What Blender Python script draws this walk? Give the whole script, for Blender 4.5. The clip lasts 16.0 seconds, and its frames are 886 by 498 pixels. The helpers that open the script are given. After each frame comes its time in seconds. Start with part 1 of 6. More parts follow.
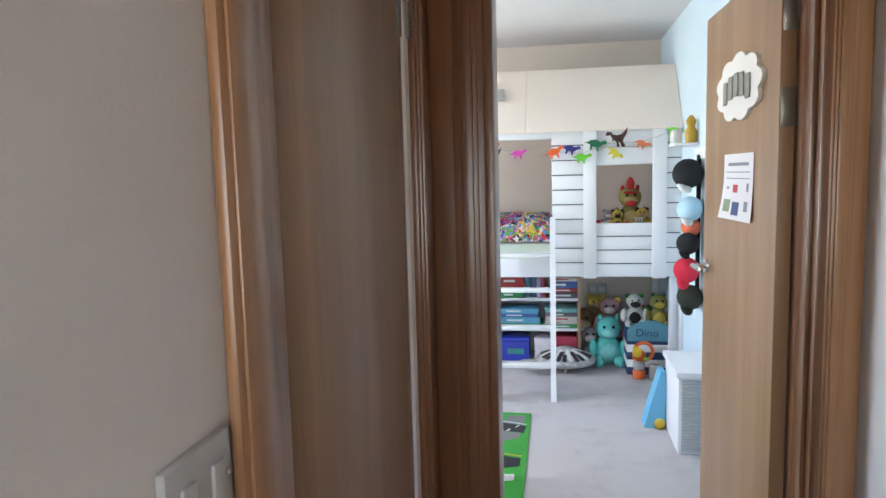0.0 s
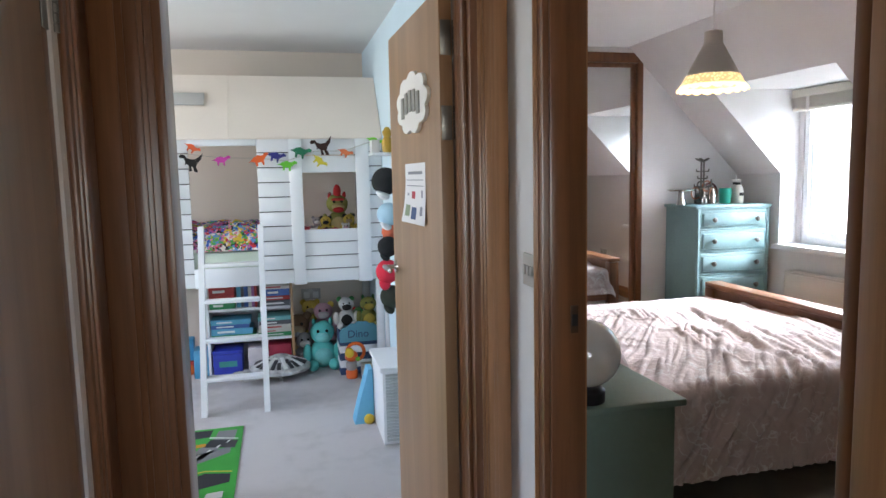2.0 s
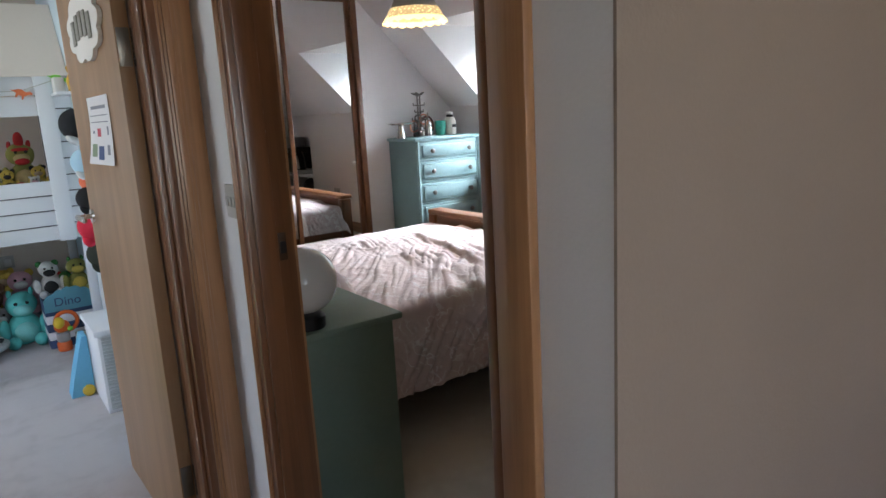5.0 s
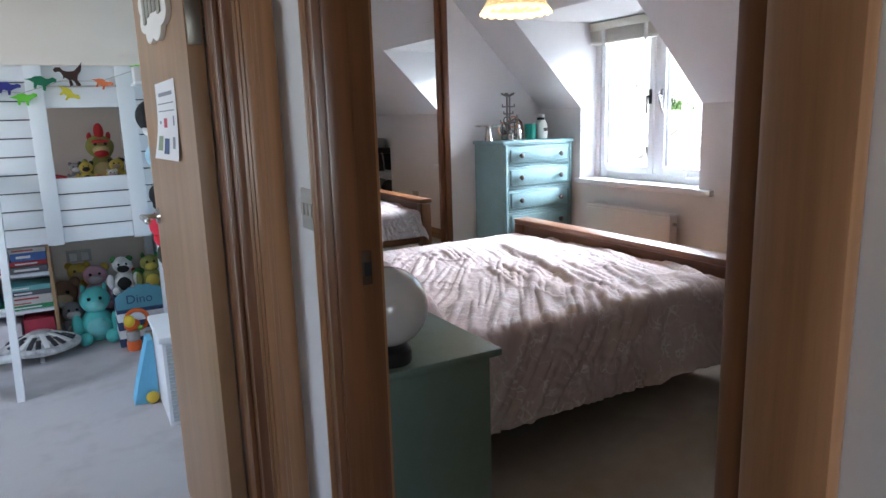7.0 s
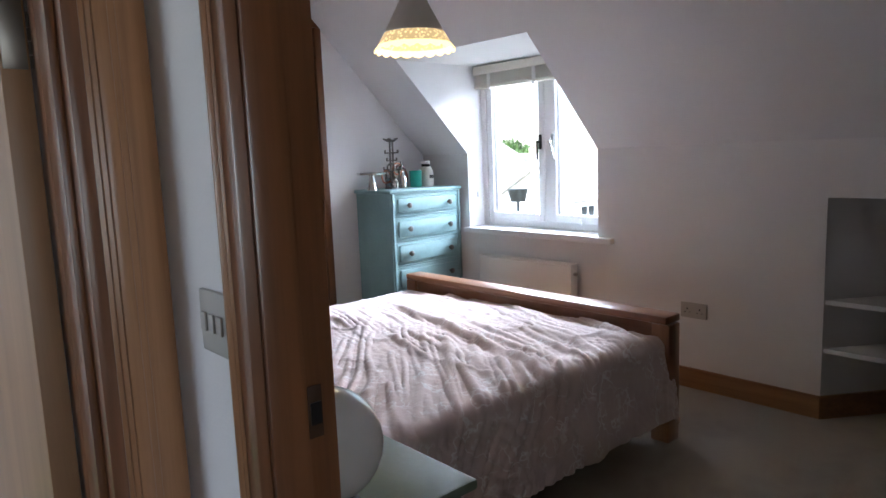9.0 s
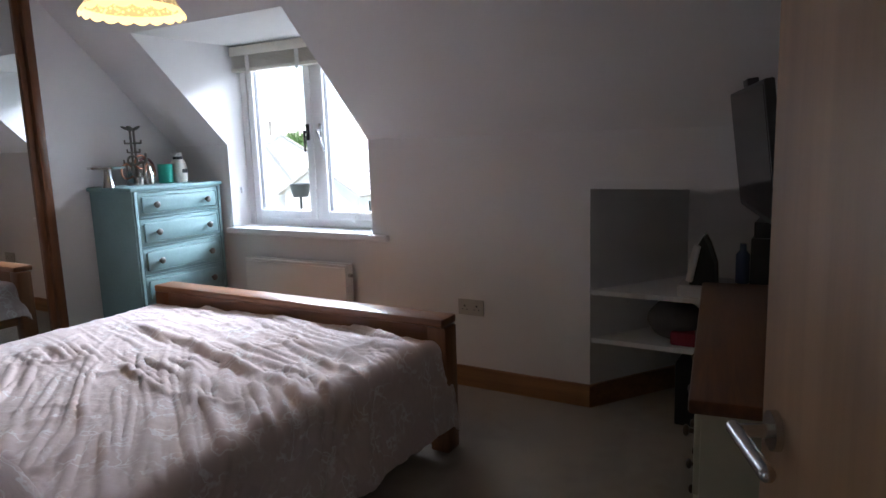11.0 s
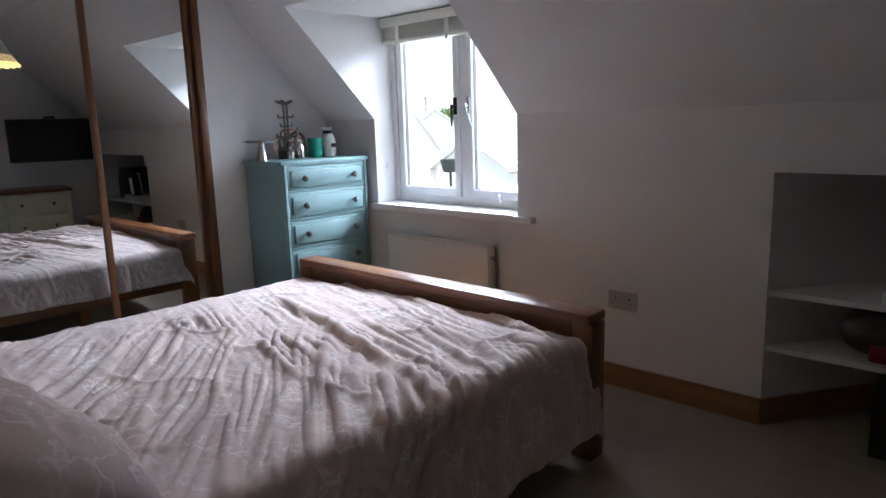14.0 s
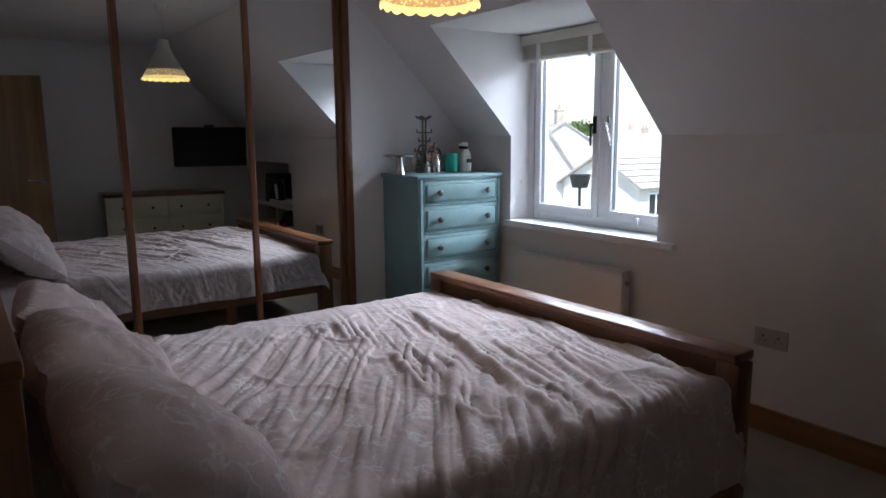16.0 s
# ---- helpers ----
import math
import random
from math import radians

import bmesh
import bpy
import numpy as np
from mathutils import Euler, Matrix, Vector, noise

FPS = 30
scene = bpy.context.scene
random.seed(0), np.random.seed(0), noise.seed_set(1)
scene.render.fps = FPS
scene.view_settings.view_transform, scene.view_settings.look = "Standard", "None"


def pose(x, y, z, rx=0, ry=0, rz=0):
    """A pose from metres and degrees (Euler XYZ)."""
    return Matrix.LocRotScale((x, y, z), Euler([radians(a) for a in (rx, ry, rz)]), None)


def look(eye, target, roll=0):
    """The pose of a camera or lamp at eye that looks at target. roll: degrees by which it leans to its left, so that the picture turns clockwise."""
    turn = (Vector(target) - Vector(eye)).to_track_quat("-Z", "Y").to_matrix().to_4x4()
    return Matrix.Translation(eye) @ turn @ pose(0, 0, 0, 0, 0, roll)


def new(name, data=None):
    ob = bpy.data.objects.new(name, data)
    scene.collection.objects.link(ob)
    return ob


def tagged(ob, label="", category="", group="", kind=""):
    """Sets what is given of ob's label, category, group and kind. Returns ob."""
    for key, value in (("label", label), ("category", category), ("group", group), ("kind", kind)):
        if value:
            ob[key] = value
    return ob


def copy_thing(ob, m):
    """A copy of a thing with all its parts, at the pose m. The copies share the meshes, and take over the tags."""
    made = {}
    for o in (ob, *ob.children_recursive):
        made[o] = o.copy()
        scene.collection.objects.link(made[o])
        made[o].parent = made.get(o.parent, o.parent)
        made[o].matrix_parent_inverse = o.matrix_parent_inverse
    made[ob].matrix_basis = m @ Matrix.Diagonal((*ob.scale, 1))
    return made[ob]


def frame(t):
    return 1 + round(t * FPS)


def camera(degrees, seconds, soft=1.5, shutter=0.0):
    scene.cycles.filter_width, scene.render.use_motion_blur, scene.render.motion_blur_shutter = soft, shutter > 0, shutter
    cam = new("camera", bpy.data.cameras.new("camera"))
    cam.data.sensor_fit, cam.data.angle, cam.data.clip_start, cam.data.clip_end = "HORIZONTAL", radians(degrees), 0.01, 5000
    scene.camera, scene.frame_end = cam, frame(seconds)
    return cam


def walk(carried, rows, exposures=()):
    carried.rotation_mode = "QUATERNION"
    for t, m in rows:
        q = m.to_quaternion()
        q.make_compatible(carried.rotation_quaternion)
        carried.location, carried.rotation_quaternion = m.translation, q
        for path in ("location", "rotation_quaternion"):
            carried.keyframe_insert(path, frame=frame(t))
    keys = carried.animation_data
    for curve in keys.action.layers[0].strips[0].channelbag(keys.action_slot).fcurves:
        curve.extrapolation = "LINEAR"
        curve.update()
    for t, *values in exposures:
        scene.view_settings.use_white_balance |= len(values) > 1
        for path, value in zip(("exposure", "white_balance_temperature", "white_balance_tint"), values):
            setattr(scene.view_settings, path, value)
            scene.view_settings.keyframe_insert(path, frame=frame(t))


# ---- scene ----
cam = camera(66.9, 16.0)
PATH = [
    (0, (0.555, 0.275, 1.387), (0.224, 2.235, 1.168), -1.5),
    (0.5, (0.595, 0.27, 1.387), (0.369, 2.245, 1.167), -0.6),
    (1, (0.631, 0.261, 1.393), (0.517, 2.246, 1.177), -1.0),
    (1.5, (0.646, 0.263, 1.397), (0.813, 2.245, 1.19), -0.5),
    (2, (0.66, 0.227, 1.385), (1.129, 2.159, 1.168), -1.2),
    (2.5, (0.675, 0.216, 1.375), (1.339, 2.087, 1.136), -0.8),
    (3, (0.684, 0.209, 1.375), (1.47, 2.03, 1.125), -1.2),
    (3.5, (0.698, 0.196, 1.365), (1.583, 1.968, 1.089), -1.8),
    (4, (0.722, 0.172, 1.357), (1.775, 1.841, 1.035), -1.8),
    (6.5, (0.81, 0.369, 1.303), (1.951, 1.949, 0.854), -3.4),
    (7, (0.861, 0.531, 1.313), (1.815, 2.246, 0.927), -1.8),
    (7.5, (0.883, 0.661, 1.334), (1.846, 2.375, 0.967), -0.6),
    (8, (0.879, 0.816, 1.357), (2.034, 2.429, 1.1), -1.6),
    (10.5, (1.202, 1.122, 1.315), (2.687, 2.413, 0.959), -0.9),
    (11, (1.289, 1.154, 1.32), (2.986, 2.165, 1.006), -1.9),
    (11.5, (1.353, 1.18, 1.318), (3.102, 2.081, 0.961), -2.7),
    (12, (1.442, 1.182, 1.325), (3.118, 2.212, 0.963), -3.4),
    (12.5, (1.486, 1.198, 1.311), (3.117, 2.297, 0.949), -4.0),
    (13, (1.498, 1.221, 1.312), (3.074, 2.393, 0.933), -3.3),
    (13.5, (1.49, 1.253, 1.318), (2.986, 2.527, 0.943), -2.4),
    (14, (1.49, 1.28, 1.315), (2.913, 2.635, 0.945), -1.7),
    (14.5, (1.487, 1.299, 1.331), (2.846, 2.721, 0.972), -1.3),
    (15, (1.494, 1.326, 1.295), (2.787, 2.815, 0.963), -0.4),
    (15.5, (1.484, 1.331, 1.314), (2.718, 2.87, 0.986), -0.4),
    (16, (1.468, 1.334, 1.35), (2.625, 2.932, 1.019), -0.4),
]
EXPOSURES = [(0, 3.05, 6350, 12), (1, 2.95, 6350, 12), (2, 2.65, 6300, 12), (4, 2.3, 6300, 12), (6.5, 2.35, 6150, 12), (7.5, 2.45, 5800, 12), (8, 2.4, 5800, 12), (10.3, 1.9, 5900, 12), (11.5, 1.65, 5900, 12), (14.5, 1.55, 5900, 12), (16, 0.95, 5900, 12)]
walk(cam, [(t, look(eye, target, roll)) for t, eye, target, roll in PATH], EXPOSURES)

# ---- world, sun and large lights ----
world = bpy.data.worlds.new("sky")
scene.world = world
world.use_nodes = True
wn = world.node_tree.nodes
sky = wn.new("ShaderNodeTexSky")
sky.sky_type, sky.sun_disc = "NISHITA", False
sky.sun_elevation, sky.sun_rotation = radians(55), radians(218)
wn["Background"].inputs["Strength"].default_value = 0.15
world.node_tree.links.new(sky.outputs[0], wn["Background"].inputs["Color"])

sun = new("sun", bpy.data.lights.new("sun", "SUN"))
sun.data.energy, sun.data.angle, sun.data.color = 4.0, radians(0.5), (1.0, 0.95, 0.88)
sun.matrix_basis = look((0, 0, 0), (0.35, 0.45, -0.82))


def area_light(name, eye, target, w, h, watts, colour):
    lamp = new(name, bpy.data.lights.new(name, "AREA"))
    lamp.data.shape, lamp.data.size, lamp.data.size_y = "RECTANGLE", w, h
    lamp.data.energy, lamp.data.color = watts, colour
    lamp.matrix_basis = look(eye, target)
    return lamp


# sky panel outside above the dormer, skylight in the playroom window, added landing fill
# added panel 3 m out that strengthens the sky's light on the bed
area_light("dormer_sky_panel", (7.5, 4.4, 3.45), (4.0, 3.9, 1.0), 7.0, 1.6, 430, (0.88, 0.94, 1.0))
area_light("playroom_daylight", (-2.06, 3.7, 1.5), (2.0, 4.0, 0.8), 1.5, 1.2, 6.0, (0.93, 0.97, 1.0))
# fill lamp added to brighten the landing; no window is known there
area_light("landing_fill", (0.75, -1.63, 1.45), (0.75, 1.5, 1.1), 0.95, 1.1, 0.95, (1.0, 0.93, 0.87))

# ---- materials ----


def nodes_of(name):
    m = bpy.data.materials.new(name)
    m.use_nodes = True
    nt = m.node_tree
    return m, nt, nt.nodes["Principled BSDF"]


def add(nt, kind, **inputs):
    n = nt.nodes.new(kind)
    for k, v in inputs.items():
        n.inputs[k.replace("_", " ")].default_value = v
    return n


def rgb(c):
    return (*c, 1.0)


def coords(nt, scale=(1, 1, 1), rot=(0, 0, 0)):
    tc = nt.nodes.new("ShaderNodeTexCoord")
    mp = nt.nodes.new("ShaderNodeMapping")
    mp.inputs["Scale"].default_value, mp.inputs["Rotation"].default_value = scale, rot
    nt.links.new(tc.outputs["Object"], mp.inputs["Vector"])
    return mp.outputs[0]


def ramp(nt, fac, stops):
    r = nt.nodes.new("ShaderNodeValToRGB")
    el = r.color_ramp.elements
    while len(el) < len(stops):
        el.new(0.5)
    for e, (p, c) in zip(el, stops):
        e.position, e.color = p, rgb(c)
    nt.links.new(fac, r.inputs[0])
    return r.outputs[0]


def bumped(nt, b, height, strength, distance):
    bp = add(nt, "ShaderNodeBump", Strength=strength, Distance=distance)
    nt.links.new(height, bp.inputs["Height"])
    nt.links.new(bp.outputs[0], b.inputs["Normal"])


def paint(name, colour, rough=0.6, vary=0.06, grain=220.0, bump=0.15, metal=0.0, blotch=2.5, coat=0.0):
    """A surface of one colour with large blotches and fine relief."""
    m, nt, b = nodes_of(name)
    v = coords(nt)
    big = add(nt, "ShaderNodeTexNoise", Scale=blotch, Detail=4.0)
    fine = add(nt, "ShaderNodeTexNoise", Scale=grain, Detail=3.0)
    nt.links.new(v, big.inputs["Vector"])
    nt.links.new(v, fine.inputs["Vector"])
    mixed = add(nt, "ShaderNodeMath")
    mixed.operation = "MULTIPLY_ADD"
    mixed.inputs[1].default_value = 0.3
    nt.links.new(fine.outputs["Fac"], mixed.inputs[0])
    nt.links.new(big.outputs["Fac"], mixed.inputs[2])
    lo, hi = [max(0, c * (1 - vary)) for c in colour], [min(1, c * (1 + vary)) for c in colour]
    nt.links.new(ramp(nt, mixed.outputs[0], [(0.45, lo), (0.9, hi)]), b.inputs["Base Color"])
    b.inputs["Roughness"].default_value, b.inputs["Metallic"].default_value = rough, metal
    b.inputs["Coat Weight"].default_value = coat
    if bump:
        bumped(nt, b, fine.outputs["Fac"], bump, 0.002)
    return m


def wood(name, dark, light, along=(14, 14, 0.7), rough=0.35, coat=0.15):
    """Grain that runs along the axis with the smallest number."""
    m, nt, b = nodes_of(name)
    v = coords(nt, along)
    big = add(nt, "ShaderNodeTexNoise", Scale=1.6, Detail=6.0, Distortion=0.6)
    fine = add(nt, "ShaderNodeTexNoise", Scale=9.0, Detail=8.0, Roughness=0.7)
    nt.links.new(v, big.inputs["Vector"])
    nt.links.new(v, fine.inputs["Vector"])
    s = add(nt, "ShaderNodeMath")
    s.operation = "MULTIPLY_ADD"
    s.inputs[1].default_value = 0.55
    nt.links.new(fine.outputs["Fac"], s.inputs[0])
    nt.links.new(big.outputs["Fac"], s.inputs[2])
    nt.links.new(ramp(nt, s.outputs[0], [(0.45, dark), (1.05 - 0.1, light)]), b.inputs["Base Color"])
    b.inputs["Roughness"].default_value, b.inputs["Coat Weight"].default_value = rough, coat
    b.inputs["Coat Roughness"].default_value = 0.3
    bumped(nt, b, fine.outputs["Fac"], 0.08, 0.001)
    return m


def carpet(name, colour):
    m, nt, b = nodes_of(name)
    v = coords(nt)
    big = add(nt, "ShaderNodeTexNoise", Scale=1.7, Detail=5.0, Distortion=0.8)
    mid = add(nt, "ShaderNodeTexNoise", Scale=14.0, Detail=4.0)
    fine = add(nt, "ShaderNodeTexNoise", Scale=420.0, Detail=2.0)
    for n in (big, mid, fine):
        nt.links.new(v, n.inputs["Vector"])
    a = add(nt, "ShaderNodeMath")
    a.operation = "MULTIPLY_ADD"
    a.inputs[1].default_value = 0.45
    nt.links.new(mid.outputs["Fac"], a.inputs[0])
    nt.links.new(big.outputs["Fac"], a.inputs[2])
    c = add(nt, "ShaderNodeMath")
    c.operation = "MULTIPLY_ADD"
    c.inputs[1].default_value = 0.5
    nt.links.new(fine.outputs["Fac"], c.inputs[0])
    nt.links.new(a.outputs[0], c.inputs[2])
    nt.links.new(ramp(nt, c.outputs[0], [(0.6, [k * 0.78 for k in colour]), (1.0, colour), (1.25 - 0.26, [min(1, k * 1.1) for k in colour])]), b.inputs["Base Color"])
    b.inputs["Roughness"].default_value = 0.95
    b.inputs["Sheen Weight"].default_value = 0.25
    bumped(nt, b, fine.outputs["Fac"], 0.6, 0.004)
    return m


def plain(name, colour, rough=0.5, metal=0.0):
    m, nt, b = nodes_of(name)
    b.inputs["Base Color"].default_value, b.inputs["Roughness"].default_value, b.inputs["Metallic"].default_value = rgb(colour), rough, metal
    return m


def glow(name, colour, strength):
    m, nt, b = nodes_of(name)
    b.inputs["Base Color"].default_value = rgb(colour)
    b.inputs["Emission Color"].default_value, b.inputs["Emission Strength"].default_value = rgb(colour), strength
    return m


def glass_mat(name, tint=(1, 1, 1), rough=0.0):
    m, nt, b = nodes_of(name)
    b.inputs["Base Color"].default_value, b.inputs["Roughness"].default_value = rgb(tint), rough
    b.inputs["Transmission Weight"].default_value, b.inputs["IOR"].default_value = 1.0, 1.45
    return m


WALL = paint("white_wall_paint", (0.77, 0.76, 0.76), 0.75, 0.025, 160, 0.25)
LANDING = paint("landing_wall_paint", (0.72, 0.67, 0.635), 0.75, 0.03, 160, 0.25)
BEIGE = paint("darker_beige_wall", (0.345, 0.272, 0.222), 0.75, 0.04, 160, 0.25)
BLUE_WALL = paint("pale_blue_wall_paint", (0.62, 0.76, 0.84), 0.75, 0.03, 160, 0.25)
CREAM_WALL = paint("cream_wall_paint", (0.77, 0.685, 0.60), 0.75, 0.03, 160, 0.25)
CEIL = paint("white_ceiling_paint", (0.77, 0.76, 0.755), 0.8, 0.02, 120, 0.2)
CARPET_BED = carpet("beige_carpet", (0.30, 0.25, 0.195))
CARPET_KID = carpet("grey_carpet", (0.47, 0.44, 0.44))
OAK = wood("oak_veneer", (0.235, 0.128, 0.058), (0.365, 0.21, 0.104), (7, 7, 0.35), 0.42, 0.1)
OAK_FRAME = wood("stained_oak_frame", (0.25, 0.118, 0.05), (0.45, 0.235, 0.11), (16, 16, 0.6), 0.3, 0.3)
# darkened copy of the frame oak: shade on jambs and left casings as colour
OAK_SHADED = wood("shaded_oak_frame", (0.115, 0.044, 0.018), (0.225, 0.094, 0.039), (16, 16, 0.6), 0.3, 0.3)
OAK_X = wood("stained_oak_lying_x", (0.17, 0.075, 0.028), (0.36, 0.18, 0.075), (0.6, 16, 16), 0.32, 0.3)
OAK_Y = wood("stained_oak_lying_y", (0.17, 0.075, 0.028), (0.36, 0.18, 0.075), (16, 0.6, 16), 0.32, 0.3)
BEDWOOD_Y = wood("honey_pine_lying", (0.135, 0.047, 0.017), (0.28, 0.112, 0.042), (14, 0.6, 14), 0.36, 0.4)
BEDWOOD_X = wood("honey_pine_side", (0.135, 0.047, 0.017), (0.28, 0.112, 0.042), (0.6, 14, 14), 0.36, 0.4)
BEDWOOD_Z = wood("honey_pine_post", (0.135, 0.047, 0.017), (0.28, 0.112, 0.042), (14, 14, 0.6), 0.36, 0.4)
MIRROR = plain("mirror_glass", (0.70, 0.72, 0.72), 0.0, 1.0)
PEWTER = plain("dull_pewter", (0.20, 0.19, 0.175), 0.35, 1.0)
CHROME = plain("satin_chrome", (0.62, 0.61, 0.6), 0.22, 1.0)
WHITE_PAINTED = paint("white_painted_wood", (0.80, 0.81, 0.83), 0.45, 0.025, 90, 0.1)
UPVC = paint("white_plastic_frame", (0.83, 0.84, 0.85), 0.3, 0.01, 300, 0.02)
SOCKET = paint("white_plastic_plate", (0.46, 0.45, 0.425), 0.35, 0.02, 300, 0.02)
TEAL = paint("blue_green_chalk_paint", (0.235, 0.375, 0.385), 0.55, 0.14, 60, 0.15)
SAGE = paint("sage_green_chalk_paint", (0.17, 0.25, 0.20), 0.45, 0.10, 60, 0.15)
GLASS = glass_mat("clear_glass")
BLACK = paint("black_plastic", (0.012, 0.012, 0.013), 0.4, 0.1, 200, 0.05)

# ---- building helpers ----
ORIGIN = {}


def box(bm, x0, x1, y0, y1, z0, z1, bevel=0.0, m=None):
    """An axis-aligned block, its edges rounded off by bevel; m moves it afterwards."""
    mat4 = Matrix.Translation(((x0 + x1) / 2, (y0 + y1) / 2, (z0 + z1) / 2)) @ Matrix.Diagonal((x1 - x0, y1 - y0, z1 - z0, 1))
    vs = bmesh.ops.create_cube(bm, size=1.0, matrix=mat4)["verts"]
    if bevel:
        es = list({e for v in vs for e in v.link_edges})
        out = bmesh.ops.bevel(bm, geom=es, offset=bevel, segments=2, affect="EDGES", profile=0.5)
        vs = list({v for f in out["faces"] for v in f.verts} | {v for v in vs if v.is_valid})
    if m is not None:
        bmesh.ops.transform(bm, matrix=m, verts=vs)
    return vs


def rod(bm, a, b, r0, r1=None, n=12):
    """A round bar from a to b."""
    a, b = Vector(a), Vector(b)
    turn = (b - a).to_track_quat("Z", "Y").to_matrix().to_4x4()
    m = Matrix.Translation((a + b) / 2) @ turn
    return bmesh.ops.create_cone(bm, cap_ends=True, segments=n, radius1=r0, radius2=r0 if r1 is None else r1, depth=(b - a).length, matrix=m)["verts"]


def ball(bm, c, r, scale=(1, 1, 1), u=16, v=10, m=None):
    mm = Matrix.Translation(c) @ (m if m is not None else Matrix()) @ Matrix.Diagonal((*[r * s for s in scale], 1))
    return bmesh.ops.create_uvsphere(bm, u_segments=u, v_segments=v, radius=1.0, matrix=mm)["verts"]


def lathe(bm, rings, c, n=28, cap=True):
    """A turned shape: rings of (radius, height) round the upright axis through c."""
    loops = []
    for r, z in rings:
        loops.append([bm.verts.new((c[0] + r * math.cos(2 * math.pi * k / n), c[1] + r * math.sin(2 * math.pi * k / n), c[2] + z)) for k in range(n)])
    for a, b in zip(loops, loops[1:]):
        for k in range(n):
            bm.faces.new((a[k], a[(k + 1) % n], b[(k + 1) % n], b[k]))
    if cap:
        bm.faces.new(list(reversed(loops[0])))
        bm.faces.new(loops[-1])


def prism(bm, pts, axis, a, b):
    """The outline pts, in the two other axes in their order x, y, z, drawn out along axis from a to b."""
    def at(p, w):
        q = list(p)
        q.insert("xyz".index(axis), w)
        return bm.verts.new(q)
    lo, hi = [at(p, a) for p in pts], [at(p, b) for p in pts]
    n = len(pts)
    bm.faces.new(lo)
    bm.faces.new(list(reversed(hi)))
    for k in range(n):
        bm.faces.new((lo[k], hi[k], hi[(k + 1) % n], lo[(k + 1) % n]))
    bmesh.ops.recalc_face_normals(bm, faces=bm.faces)


def finish(name, bm, material, smooth):
    me = bpy.data.meshes.new(name)
    bmesh.ops.recalc_face_normals(bm, faces=bm.faces)
    bm.to_mesh(me)
    bm.free()
    if smooth:
        me.shade_smooth()
        me.set_sharp_from_angle(angle=radians(38))
    for mm in material if isinstance(material, (list, tuple)) else [material]:
        me.materials.append(mm)
    return me


def thing(name, loc, label, category, group="", kind=""):
    e = new(name)
    e.location = loc
    e.empty_display_size = 0.1
    ORIGIN[e.name] = Vector(loc)
    return tagged(e, label, category, group, kind)


def part(name, bm, material, parent, label="", smooth=True):
    o = ORIGIN[parent.name]
    bmesh.ops.translate(bm, vec=-o, verts=bm.verts)
    ob = new(name, finish(name, bm, material, smooth))
    ob.parent = parent
    ORIGIN[ob.name] = o
    return tagged(ob, label)


def solo(name, bm, material, label, category, kind="", group="", smooth=True):
    """A thing that is one mesh, with its origin at the middle of its base."""
    co = np.array([v.co for v in bm.verts])
    o = Vector(((co[:, 0].min() + co[:, 0].max()) / 2, (co[:, 1].min() + co[:, 1].max()) / 2, co[:, 2].min()))
    bmesh.ops.translate(bm, vec=-o, verts=bm.verts)
    ob = new(name, finish(name, bm, material, smooth))
    ob.location = o
    ORIGIN[ob.name] = o
    return tagged(ob, label, category, group, kind)


def B():
    return bmesh.new()


def structure(name, bm, material, label, category):
    return solo(name, bm, material, label, category, "structure", "", False)


# ---- large structure ----
# landing: x 0.22 to 1.30, playroom beyond y 2.17, bedroom beyond x 1.40
H = 2.35
bm = B()
box(bm, -2.2, 1.34, 2.11, 5.72, -0.2, 0.0)
structure("floor_playroom", bm, CARPET_KID, "pale grey carpet with worn vacuum marks", "floor")
bm = B()
box(bm, 1.34, 5.1, 0.78, 5.22, -0.2, 0.0)
structure("floor_bedroom", bm, CARPET_BED, "beige short pile bedroom carpet", "floor")
bm = B()
box(bm, 0.1, 1.34, 0.78, 2.11, -0.2, 0.0)
box(bm, 0.1, 3.2, -1.75, 0.78, -0.2, 0.0)
structure("floor_landing", bm, CARPET_BED, "beige landing carpet", "floor")

bm = B()
box(bm, 0.1, 3.2, -1.75, 0.72, H, H + 0.15)
box(bm, 0.1, 1.349, 0.72, 2.05, H, H + 0.15)
structure("ceiling_landing", bm, CEIL, "plain white landing ceiling", "ceiling")
bm = B()
box(bm, -2.2, 1.349, 2.05, 5.72, H, H + 0.15)
structure("ceiling_playroom", bm, CEIL, "plain white playroom ceiling", "ceiling")
bm = B()
box(bm, 1.349, 3.36, 0.72, 5.22, H, H + 0.15)
structure("ceiling_bedroom", bm, CEIL, "plain white bedroom ceiling", "ceiling")

# landing walls
bm = B()
box(bm, 0.10, 0.22, -1.6, 1.03, 0, H)
box(bm, 0.10, 0.22, 1.03, 1.80, 1.99, H)
box(bm, 0.10, 0.22, 1.80, 2.05, 0, H)
structure("wall_landing_west", bm, LANDING, "plain off-white painted landing wall", "wall")
# unseen end wall, its opening made up to hold the fill lamp
bm = B()
box(bm, 0.1, 0.25, -1.75, -1.6, 0, H)
box(bm, 1.25, 3.2, -1.75, -1.6, 0, H)
box(bm, 0.25, 1.25, -1.75, -1.6, 0, 0.88)
box(bm, 0.25, 1.25, -1.75, -1.6, 2.02, H)
structure("wall_landing_south", bm, LANDING, "off-white landing wall with an opening for the fill lamp", "wall")
bm = B()
box(bm, 3.05, 3.2, -1.6, 0.648, 0, H)
structure("wall_landing_east", bm, LANDING, "plain off-white painted landing wall", "wall")
# thin skin in a much darker beige than the other landing walls
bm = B()
